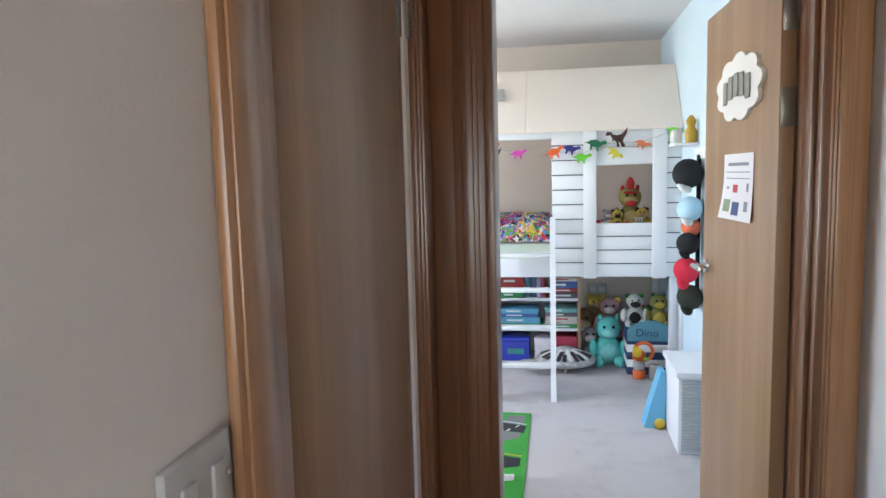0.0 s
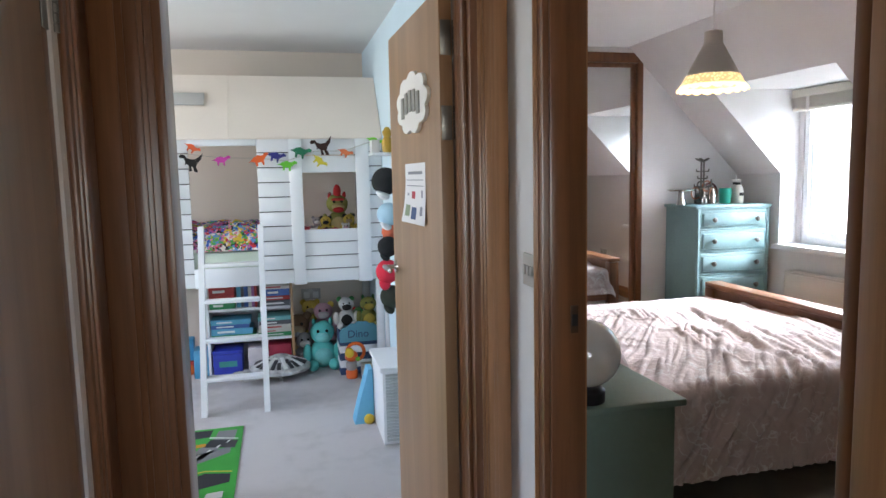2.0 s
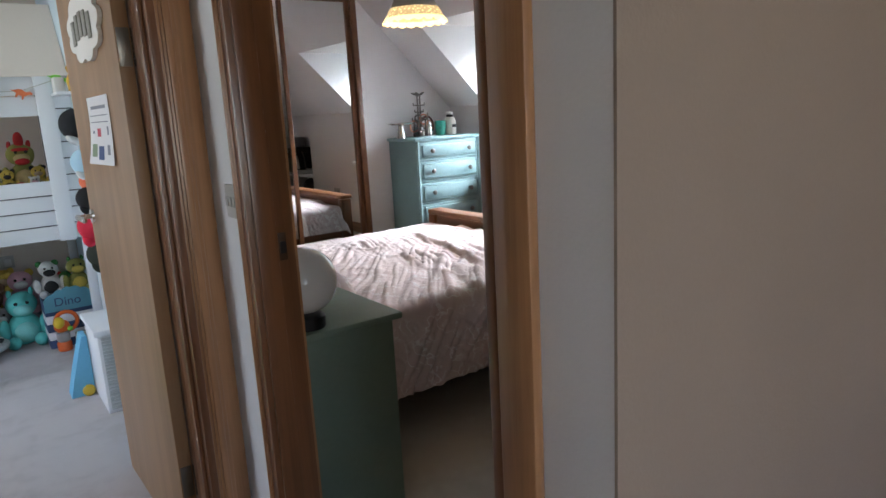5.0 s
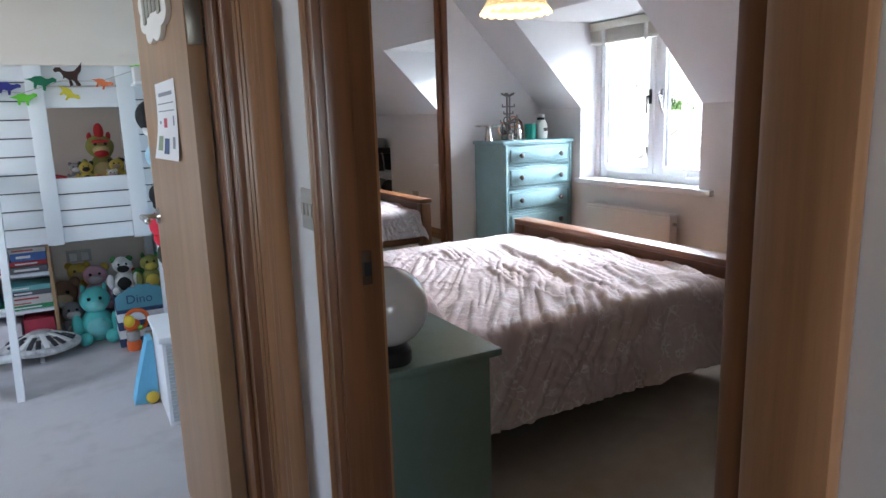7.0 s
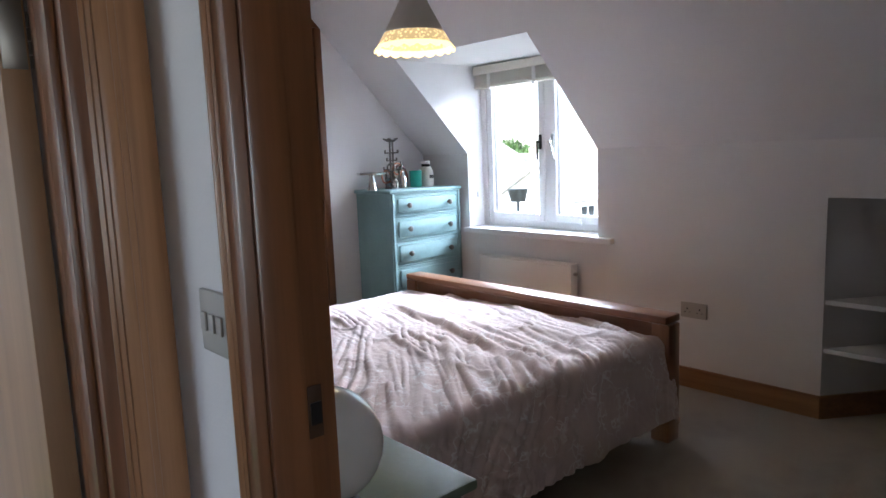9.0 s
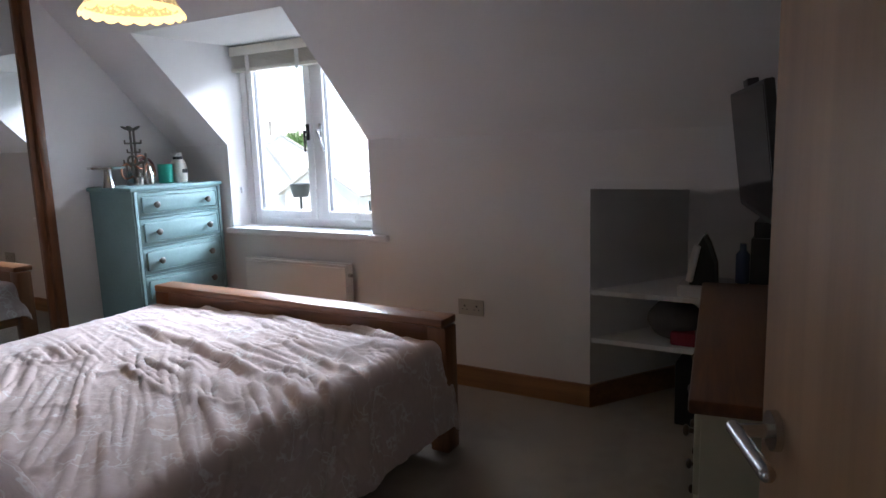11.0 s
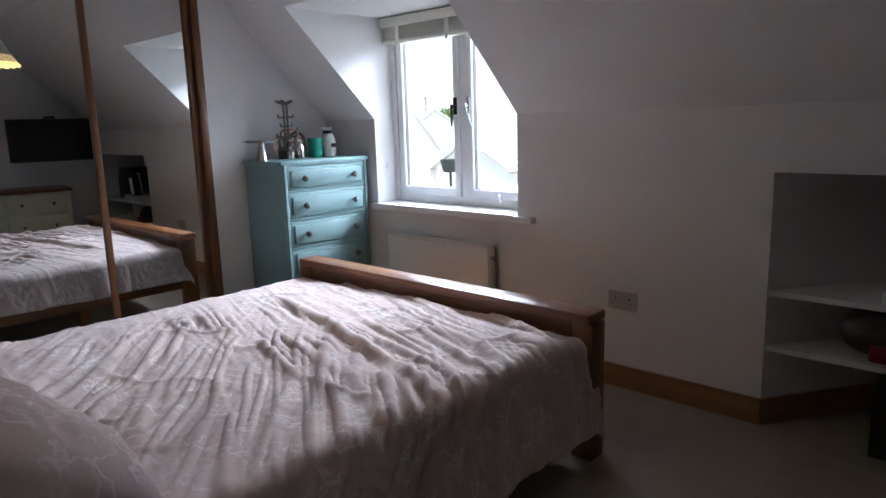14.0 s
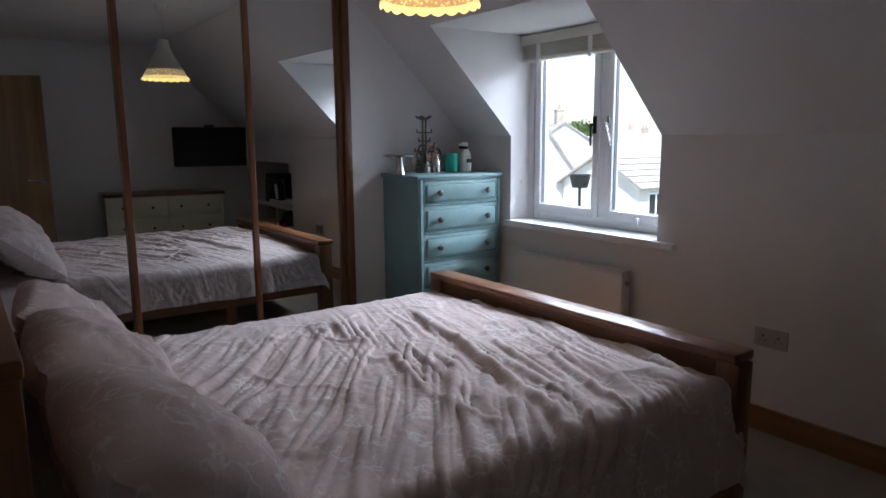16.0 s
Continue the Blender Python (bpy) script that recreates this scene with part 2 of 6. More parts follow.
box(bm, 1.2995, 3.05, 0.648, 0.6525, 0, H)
structure("wall_landing_beige", bm, BEIGE, "beige landing wall beside the bedroom doorway", "wall")

# wall between landing and playroom, with the doorway
bm = B()
box(bm, -2.2, 0.388, 2.05, 2.17, 0, H)
box(bm, 0.388, 1.207, 2.05, 2.17, 1.995, H)
box(bm, 1.207, 1.30, 2.05, 2.17, 0, H)
structure("wall_playroom_south", bm, WALL, "white painted wall round the playroom doorway", "wall")

# wall between landing and bedroom, with the doorway
bm = B()
box(bm, 1.30, 1.40, 0.652, 0.833, 0, H)
box(bm, 1.30, 1.40, 0.833, 1.792, 1.995, H)
box(bm, 1.30, 1.40, 1.792, 2.17, 0, H)
box(bm, 1.348, 1.40, 2.17, 5.22, 0, H)
structure("wall_bedroom_west", bm, WALL, "white painted wall round the bedroom doorway", "wall")
bm = B()
box(bm, 1.40, 5.1, 0.652, 0.85, 0, H)
structure("wall_bedroom_south", bm, WALL, "plain white painted bedroom wall", "wall")

# playroom shell
bm = B()
box(bm, -2.2, 1.35, 5.6, 5.72, 0, H)
structure("wall_playroom_north", bm, CREAM_WALL, "plain cream painted playroom wall", "wall")
bm = B()
box(bm, 1.342, 1.347, 2.172, 5.6, 0, H)
structure("wall_playroom_east", bm, BLUE_WALL, "pale blue painted playroom wall", "wall")
bm = B()
box(bm, -2.2, -2.0, 2.17, 2.9, 0, H)
box(bm, -2.2, -2.0, 4.5, 5.6, 0, H)
box(bm, -2.2, -2.0, 2.9, 4.5, 0, 0.85)
box(bm, -2.2, -2.0, 2.9, 4.5, 2.15, H)
structure("wall_playroom_west", bm, WALL, "white playroom wall with a window opening", "wall")

# bedroom north wall, and the wall with the dormer
bm = B()
box(bm, 3.496, 5.1, 5.10, 5.22, 0, H)
box(bm, 1.40, 3.496, 5.17, 5.22, 0, H)
structure("wall_bedroom_north", bm, WALL, "plain white gable wall under the roof slope", "wall")

E0, T0 = 1.35, 1.975          # eave and dormer ceiling heights
XW = 4.37                    # knee wall
YA, YB = 3.458, 4.592        # dormer opening
XT = XW - (T0 - E0)          # where the dormer ceiling meets the slope
XC = XW - (H - E0)
for k, (ya, yb, za, zb) in enumerate(((2.17, YA - 0.06, 0, E0), (YB + 0.06, 5.10, 0, E0), (YA - 0.06, YB + 0.06, 0, 0.79), (0.85, 2.17, 1.08, E0))):
    bm = B()
    box(bm, XW, 4.60, ya, yb, za, zb)
    structure("wall_bedroom_east_%d" % (k + 1), bm, WALL, "white knee wall below the sloping ceiling", "wall")
bm = B()
for y0, y1 in ((0.85, YA - 0.06), (YB + 0.06, 5.10)):
    prism(bm, [(XC, H), (XW, E0), (XW + 0.23, E0), (XW + 0.23, E0 + 0.1), (XC + 0.15, H + 0.15), (XC, H + 0.15)], "y", y0, y1)
prism(bm, [(XC, H), (XT, T0), (XT + 0.2, T0 + 0.05), (XC + 0.15, H + 0.15), (XC, H + 0.15)], "y", YA - 0.06, YB + 0.06)
structure("ceiling_slope", bm, CEIL, "white sloping attic ceiling with a dormer", "ceiling")
bm = B()
prism(bm, [(XT, T0), (4.62, T0), (4.62, 0.79), (XW, 0.79), (XW, E0)], "y", YA - 0.06, YA)
prism(bm, [(XT, T0), (4.62, T0), (4.62, 0.79), (XW, 0.79), (XW, E0)], "y", YB, YB + 0.06)
structure("dormer_cheeks", bm, WALL, "bright white dormer cheek walls", "wall")
bm = B()
box(bm, XT + 0.002, 4.62, YA - 0.06, YB + 0.06, T0, T0 + 0.06)
structure("ceiling_dormer", bm, CEIL, "flat white dormer ceiling", "ceiling")
# alcove under the eaves
bm = B()
prism(bm, [(XW, 2.17), (4.90, 1.82), (4.90, 2.3), (4.61, 2.3), (XW + 0.001, 2.172)], "z", 0, 1.08)
box(bm, 4.90, 5.0, 0.85, 2.3, 0, 1.2)
box(bm, 4.60, 4.95, 0.85, 2.3, 1.08, 1.2)
structure("wall_alcove", bm, WALL, "white walls of the shelved eaves alcove", "wall")

# ---- doors and frames ----


def casing(bm, axis, face, out, a, b, z0, z1, inner):
    """One upright of a moulded door casing on a wall face, from a to b; inner is the side towards the opening."""
    for t, k0, k1 in ((0.014, 0.0, 1.0), (0.020, 0.12, 0.55), (0.026, 0.2, 0.42)):
        w = b - a
        lo, hi = (a + k0 * w, a + k1 * w) if inner < 0 else (b - k1 * w, b - k0 * w)
        f0, f1 = sorted((face, face + out * t))
        if axis == "x":
            box(bm, lo, hi, f0, f1, z0, z1, 0.003)
        else:
            box(bm, f0, f1, lo, hi, z0, z1, 0.003)


TOP = 1.97
# frame of the playroom door
fr = thing("door_frame_1", (0.81, 2.05, 0), "stained oak frame of the playroom doorway, shaded parts darker", "door frame", kind="structure")
bm = B()
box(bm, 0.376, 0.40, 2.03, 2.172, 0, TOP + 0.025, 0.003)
part("jamb", bm, OAK_SHADED, fr)
bm = B()
box(bm, 1.185, 1.207, 2.03, 2.172, 0, TOP + 0.025, 0.003)
box(bm, 1.172, 1.185, 2.06, 2.12, 0, TOP, 0.003)
box(bm, 1.1745, 1.207, 2.121, 2.205, 0, TOP, 0.002)
part("jamb", bm, OAK_SHADED, fr)
bm = B()
box(bm, 0.40, 1.185, 2.03, 2.172, TOP, TOP + 0.025, 0.003)
part("head", bm, OAK_X, fr)
# left casing stands in shade, so it takes the darkened oak
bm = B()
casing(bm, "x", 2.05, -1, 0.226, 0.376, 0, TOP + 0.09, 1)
part("architrave", bm, OAK_SHADED, fr)
bm = B()
casing(bm, "x", 2.05, -1, 1.203, 1.296, 0, TOP + 0.09, -1)
part("architrave", bm, OAK_FRAME, fr)
bm = B()
box(bm, 0.376, 1.203, 2.03, 2.05, TOP + 0.025, TOP + 0.09, 0.004)
part("architrave", bm, OAK_X, fr)

# frame of the bedroom door
fr = thing("door_frame_2", (1.36, 1.36, 0), "stained oak frame of the bedroom doorway", "door frame", kind="structure")
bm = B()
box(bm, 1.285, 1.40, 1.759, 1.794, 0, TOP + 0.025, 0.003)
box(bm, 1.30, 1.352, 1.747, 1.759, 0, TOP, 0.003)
jamb = part("jamb", bm, OAK_SHADED, fr)
bm = B()
box(bm, 1.357, 1.378, 1.757, 1.7588, 0.985, 1.055, 0.0006)
part("strike_plate", bm, plain("dark_bronze", (0.09, 0.055, 0.035), 0.5, 0.6), jamb, "dark bronze strike plate")
bm = B()
box(bm, 1.360, 1.376, 1.7555, 1.757, 1.003, 1.033)
part("strike_hole", bm, BLACK, jamb, "dark latch hole")
bm = B()
box(bm, 1.285, 1.405, 0.833, 0.858, 0, TOP + 0.025, 0.003)
box(bm, 1.30, 1.352, 0.858, 0.870, 0, TOP, 0.003)
part("jamb", bm, OAK_SHADED, fr)
bm = B()
box(bm, 1.285, 1.405, 0.858, 1.759, TOP, TOP + 0.025, 0.003)
part("head", bm, OAK_Y, fr)
for out, face in ((-1, 1.30), (1, 1.40)):
    bm = B()
    casing(bm, "y", face, out, 1.789 if out < 0 else 1.79, 1.812 if out < 0 else 1.865, 0, TOP + 0.09, -1)
    part("architrave", bm, OAK_FRAME, fr)
    bm = B()
    f0, f1 = sorted((face, face + out * 0.018))
    box(bm, f0, f1, 0.766 if out < 0 else 0.8515, 0.836 if out < 0 else 0.858, 0, TOP + 0.09, 0.006)
    part("architrave", bm, OAK_FRAME, fr)
    bm = B()
    f0, f1 = sorted((face, face + out * 0.02))
    box(bm, f0, f1, 0.858, 1.789, TOP + 0.025, TOP + 0.09, 0.004)
    part("architrave", bm, OAK_Y, fr)

# frame of the cupboard door in the landing's west wall
fr = thing("door_frame_3", (0.2, 1.56, 0), "stained oak frame of the cupboard door", "door frame", kind="structure")
for a, b, inner in ((0.896, 1.027, 1), (1.845, 2.028, -1)):
    bm = B()
    if inner > 0:
        box(bm, 0.2205, 0.236, a, b, 0, TOP + 0.09, 0.006)
        box(bm, 0.236, 0.241, a + 0.012, b - 0.045, 0, TOP + 0.086, 0.0024)
    else:
        casing(bm, "y", 0.22, 1, a, b, 0, TOP + 0.09, inner)
    box(bm, 0.12, 0.222, *((b - 0.02, b + 0.005) if inner > 0 else (a - 0.005, a + 0.02)), 0, TOP + 0.02, 0.002)
    # the far casing gets its shade from the darkened oak
    part("architrave", bm, OAK_FRAME if inner > 0 else OAK_SHADED, fr)
# recessed strip beside the leaf, its shade put into the wood colour
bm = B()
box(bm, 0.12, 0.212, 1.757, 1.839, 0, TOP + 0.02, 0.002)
part("jamb", bm, OAK_SHADED, fr, "recessed hinge jamb, shade painted in")
bm = B()
box(bm, 0.2205, 0.24, 1.027, 1.845, TOP + 0.022, TOP + 0.09, 0.004)
part("head", bm, OAK_Y, fr)


def lever(bm_rose, bm_bar, x, z, side):
    """A rose and a lever on the leaf's face at y = 0 (side 1) or its other face (side -1); the bar points to the hinges."""
    y = 0.0 if side > 0 else -0.04
    rod(bm_rose, (x, y, z), (x, y + side * 0.009, z), 0.026, 0.025, 24)
    rod(bm_bar, (x, y + side * 0.008, z), (x, y + side * 0.052, z), 0.009, None, 12)
    rod(bm_bar, (x + 0.008, y + side * 0.05, z), (x - 0.115, y + side * 0.05, z), 0.0095, None, 12)
    ball(bm_bar, (x - 0.115, y + side * 0.05, z), 0.0095, u=12, v=8)
    ball(bm_bar, (x + 0.008, y + side * 0.05, z), 0.0095, u=12, v=8)


def door(name, m, width, label, levers=(1, -1), hinges=(1.65, 1.53, 0.25), height=1.96):
    """A flush leaf, hinged at its own origin, that reaches along +x; y = 0 is one face and y = -0.04 the other."""
    d = thing(name, (0, 0, 0), label, "door", kind="structure")
    bm = B()
    box(bm, 0, width, -0.04, 0, 0.008, height, 0.0025)
    leaf = part("leaf", bm, OAK, d)
    for side in levers:
        r, b = B(), B()
        lever(r, b, width - 0.055, 0.95 if width > 0.8 else 1.025, side)
        h = part("handle", b, CHROME, d, "satin chrome lever handle")
        part("rose", r, CHROME, h)
    for z in hinges:
        bm = B()
        box(bm, -0.003, 0.0, -0.036, -0.004, z, z + 0.1, 0.0006)
        for k in range(5):
            rod(bm, (-0.004, -0.045, z + 0.02 * k + 0.001), (-0.004, -0.045, z + 0.02 * k + 0.019), 0.0065, None, 10)
        part("hinge", bm, PEWTER, d, "worn steel butt hinge")
    d.matrix_basis = m
    return d


LEAF1 = pose(1.132, 2.172, 0, 0, 0, 91.6)
LEAF2 = pose(1.407, 0.874, 0, 0, 0, 23.3)
door("door_1", LEAF1, 0.765, "open plain oak veneer playroom door", hinges=(1.735, 1.49, 0.22), height=1.925)
door("door_2", LEAF2, 0.895, "open plain oak veneer bedroom door", hinges=(1.735, 0.95, 0.22))
d3 = door("door_3", pose(0.217, 1.752, 0, 0, 0, -90), 0.72, "closed oak veneer cupboard door", levers=(), hinges=(), height=1.965)
for z in (1.70, 0.22):
    bm = B()
    box(bm, -0.082, -0.012, -0.004, -0.001, z, z + 0.1, 0.0006)
    for k in range(5):
        rod(bm, (-0.075, 0.006, z + 0.02 * k + 0.001), (-0.075, 0.006, z + 0.02 * k + 0.019), 0.0075, None, 10)
    part("hinge", bm, PEWTER, d3, "dull steel butt hinge")

# things on the playroom door
pl = thing("name_plaque", (0, 0, 0), "white wooden cloud plaque with grey lettering on door", "sign")
bm = B()
rim = []
lobes = 9
for k in range(108):
    a = 2 * math.pi * k / 108
    r = 0.97 + 0.19 * abs(math.sin(a * lobes / 2 + 0.4)) ** 0.8
    rim.append((0.335 + 0.205 * r * math.cos(a), 1.632 + 0.09 * r * math.sin(a)))
prism(bm, rim, "y", 0.001, 0.013)
part("board", bm, plain("plaque_white", (0.8, 0.78, 0.74), 0.6), pl)
GREYLETTER = paint("grey_glitter_letter", (0.30, 0.29, 0.25), 0.4, 0.3, 90, 0.2)
for k in range(5):
    u = k - 2
    bm = B()
    z = 1.64 - 0.004 * u * u
    x = 0.335 - 0.058 * u
    box(bm, x - 0.021, x + 0.021, 0.013, 0.018, z - 0.036, z + 0.036, 0.004, None)
    part("letter", bm, GREYLETTER, pl, "grey glittered letter bar")
pl.matrix_basis = LEAF1

PAPER = plain("white_paper", (0.78, 0.77, 0.78), 0.7)
INK = plain("grey_print", (0.25, 0.26, 0.3), 0.7)
INKBLUE = plain("blue_print", (0.05, 0.09, 0.22), 0.7)
INKRED = plain("red_print", (0.5, 0.06, 0.09), 0.7)
INKGREEN = plain("green_print", (0.25, 0.32, 0.2), 0.7)


def curl(x, z):
    return 0.002 + 0.02 * max(0.0, (1.38 - z) / 0.16) ** 2 * (0.35 + 0.65 * (x - 0.19) / 0.30)


def sheet(bm, x0, x1, z0, z1, lift, nx, nz):
    g = [[bm.verts.new((x0 + (x1 - x0) * i / nx, curl(x0 + (x1 - x0) * i / nx, z0 + (z1 - z0) * j / nz) + lift, z0 + (z1 - z0) * j / nz)) for j in range(nz + 1)] for i in range(nx + 1)]
    for i in range(nx):
        for j in range(nz):
            bm.faces.new((g[i][j], g[i][j + 1], g[i + 1][j + 1], g[i + 1][j]))


pa = thing("printed_notice", (0, 0, 0), "curling white printed sheet stuck on the door", "notice")
bm = B()
sheet(bm, 0.19, 0.495, 1.222, 1.43, 0, 10, 12)
part("sheet", bm, PAPER, pa)
for nm, x0, x1, z0, z1, mt in (("heading", 0.26, 0.45, 1.409, 1.419, INK), ("line", 0.25, 0.47, 1.388, 1.391, INK), ("line", 0.25, 0.47, 1.368, 1.371, INK),
                               ("picture", 0.35, 0.395, 1.325, 1.35, INKRED), ("picture", 0.255, 0.275, 1.33, 1.355, INK), ("picture", 0.43, 0.455, 1.335, 1.343, INK),
                               ("picture", 0.405, 0.465, 1.262, 1.302, INKGREEN), ("picture", 0.325, 0.385, 1.254, 1.296, INKBLUE), ("picture", 0.255, 0.285, 1.27, 1.30, INK)):
    bm = B()
    sheet(bm, x0 * 1.13 - 0.064, x1 * 1.13 - 0.064, z0 - 0.017, z1 - 0.017, 0.0008, 3, 4)
    part(nm, bm, mt, pa)
pa.matrix_basis = LEAF1

# switches on the landing
sw = thing("light_switch", (0.22, 0.82, 1.057), "white double rocker light switch on landing wall", "switch")
bm = B()
box(bm, 0.2205, 0.231, 0.765, 0.879, 1.057, 1.143, 0.003)
part("plate", bm, SOCKET, sw)
for y in (0.796, 0.848):
    bm = B()
    box(bm, 0.231, 0.236, y - 0.011, y + 0.011, 1.075, 1.12, 0.002)
    part("rocker", bm, SOCKET, sw)
for y in (0.776, 0.870):
    bm = B()
    rod(bm, (0.2305, y, 1.1), (0.2325, y, 1.1), 0.004, None, 10)
    part("screw", bm, CHROME, sw)
sw = thing("light_switch", (1.30, 1.915, 1.1), "white triple rocker light switch between the doorways", "switch")
bm = B()
box(bm, 1.2905, 1.2995, 1.832, 1.919, 1.09, 1.176, 0.003)
part("plate", bm, SOCKET, sw)
for y in (1.851, 1.876, 1.901):
    bm = B()
    box(bm, 1.286, 1.2905, y - 0.008, y + 0.008, 1.12, 1.146, 0.002)
    part("rocker", bm, SOCKET, sw)

# ---- bedroom: window, sill, blind, skirting, radiator ----
SEAL = plain("grey_rubber_seal", (0.16, 0.16, 0.165), 0.6)
win = thing("window_1", (4.56, 4.015, 0.82), "white plastic double casement window in the dormer", "window", kind="structure")
XF = 4.535
YBW = YB - 0.045
bm = B()
for a, b, z0, z1 in ((YA, YA + 0.055, 0.815, T0), (YBW - 0.055, YBW, 0.815, T0), (3.945, 4.015, 0.87, 1.915), (YA + 0.055, YBW - 0.055, 0.815, 0.87), (YA + 0.055, YBW - 0.055, 1.915, T0)):
    box(bm, XF, XF + 0.07, a, b, z0, z1, 0.004)
part("window_frame", bm, UPVC, win)
bm = B()
box(bm, XF - 0.01, 4.61, YBW, YB, 0.8, T0)
part("plaster_reveal", bm, WALL, win)
for a, b, hy in ((YA + 0.05, 3.95, 3.925), (4.0, YBW - 0.013, 4.03)):
    bm = B()
    for p, q, z0, z1 in ((a, a + 0.05, 0.865, 1.92), (b - 0.05, b, 0.865, 1.92), (a + 0.05, b - 0.05, 0.865, 0.918), (a + 0.05, b - 0.05, 1.867, 1.92)):
        box(bm, XF - 0.012, XF + 0.05, p, q, z0, z1, 0.005)
    sash = part("sash", bm, UPVC, win)
    bm = B()
    for p, q, z0, z1 in ((a + 0.05, a + 0.054, 0.918, 1.867), (b - 0.054, b - 0.05, 0.918, 1.867), (a + 0.05, b - 0.05, 0.918, 0.922), (a + 0.05, b - 0.05, 1.863, 1.867)):
        box(bm, XF + 0.005, XF + 0.03, p, q, z0, z1)
    part("seal", bm, SEAL, sash, "dark grey rubber glazing seal")
    bm = B()
    box(bm, XF + 0.014, XF + 0.018, a + 0.05, b - 0.05, 0.918, 1.867)
    pane = part("pane", bm, GLASS, sash)
    pane.visible_shadow = False
    bm = B()
    box(bm, XF - 0.024, XF - 0.012, hy - 0.012, hy + 0.012, 1.36, 1.46, 0.003)
    rod(bm, (XF - 0.024, hy, 1.41), (XF - 0.05, hy, 1.41), 0.009, None, 10)
    tilt = 0.045 if hy < 4 else 0.0
    rod(bm, (XF - 0.05, hy, 1.42), (XF - 0.05, hy - tilt, 1.29), 0.008, 0.006, 10)
    part("handle", bm, CHROME if hy < 4 else BLACK, sash, "silver casement handle" if hy < 4 else "dark casement handle")
bm = B()
box(bm, 4.325, XF + 0.03, YA, YB, 0.79, 0.815)
box(bm, 4.325, XW - 0.002, 3.335, 4.62, 0.775, 0.812, 0.008)
structure("window_sill", bm, UPVC, "white painted window sill with rounded nosing", "sill")
BLIND = paint("ivory_blind_slat", (0.68, 0.65, 0.56), 0.5, 0.05, 80, 0.05)
bl = thing("venetian_blind", (4.48, 4.015, 1.8), "ivory wooden venetian blind pulled fully up", "blind")
bm = B()
box(bm, 4.44, 4.515, YA + 0.004, YB - 0.004, 1.905, 1.966, 0.004)
part("headrail", bm, BLIND, bl)
for k in range(9):
    bm = B()
    z = 1.832 + k * 0.0083
    box(bm, 4.45, 4.505, YA + 0.012, YB - 0.012, z, z + 0.0036, 0.0006)
    part("slat", bm, BLIND, bl)
bm = B()
box(bm, 4.448, 4.507, YA + 0.01, YB - 0.01, 1.81, 1.829, 0.003)
part("bottom_rail", bm, BLIND, bl)
for y in (YA + 0.16, 4.015, YB - 0.16):
    bm = B()
    box(bm, 4.443, 4.446, y - 0.016, y + 0.016, 1.808, 1.908)
    ball(bm, (4.44, y, 1.803), 0.014, (0.6, 1, 1), 10, 8)
    part("tape", bm, plain("ivory_tape", (0.74, 0.72, 0.68), 0.7), bl, "ivory ladder tape")
for y, x, z in ((YB - 0.004, 4.46, 1.05), (3.69, 4.505, 0.875)):
    bm = B()
    box(bm, x - 0.007, x + 0.007, y - 0.012, y + 0.012, z - 0.02, z + 0.02, 0.003)
    solo("cord_cleat", bm, UPVC, "small white plastic cord cleat by window", "cleat")

SK = (0.0, 0.115)
bm = B()
box(bm, XW - 0.018, XW - 0.001, 2.165, 5.099, *SK, 0.004)
structure("baseboard_east", bm, OAK_Y, "stained oak skirting board", "skirting")
bm = B()
prism(bm, [(XW - 0.017, 2.165), (XW - 0.001, 2.17), (4.898, 1.822), (4.89, 1.803)], "z", *SK)
structure("baseboard_alcove", bm, OAK_X, "stained oak skirting board in the alcove", "skirting")
bm = B()
box(bm, 3.535, XW - 0.02, 5.083, 5.099, *SK, 0.004)
structure("baseboard_north", bm, OAK_X, "stained oak skirting board", "skirting")
bm = B()
box(bm, 1.46, 4.89, 0.851, 0.868, *SK, 0.004)
structure("baseboard_south", bm, OAK_X, "stained oak skirting board", "skirting")
bm = B()
box(bm, 0.221, 0.238, -1.58, 0.894, *SK, 0.004)
structure("baseboard_landing", bm, OAK_Y, "stained oak skirting board on the landing", "skirting")

RAD = paint("white_radiator_enamel", (0.76, 0.745, 0.72), 0.35, 0.02, 120, 0.03)
ra = thing("radiator", (4.3, 3.99, 0.12), "white enamelled panel radiator below the window", "radiator")
bm = B()
box(bm, 4.262, 4.282, 3.585, 4.395, 0.12, 0.622, 0.006)
part("panel", bm, RAD, ra)
bm = B()
for k in range(30):
    box(bm, 4.272, 4.318, 3.59 + k * 0.0272, 3.594 + k * 0.0272, 0.624, 0.63)
box(bm, 4.262, 4.272, 3.585, 4.395, 0.622, 0.639, 0.002)
box(bm, 4.318, 4.328, 3.585, 4.395, 0.622, 0.639, 0.002)
part("grille", bm, RAD, ra)
bm = B()
box(bm, 4.282, 4.328, 3.585, 3.59, 0.14, 0.637, 0.001)
box(bm, 4.282, 4.328, 4.39, 4.395, 0.14, 0.637, 0.001)
box(bm, 4.315, 4.328, 3.59, 4.39, 0.14, 0.6)
part("side", bm, RAD, ra)
bm = B()
rod(bm, (4.295, 3.585, 0.575), (4.295, 3.565, 0.575), 0.012, None, 12)
part("valve", bm, CHROME, ra, "small metal valve")
for y in (3.7, 4.25):
    bm = B()
    box(bm, 4.328, 4.368, y, y + 0.03, 0.2, 0.55)
    part("bracket", bm, RAD, ra)

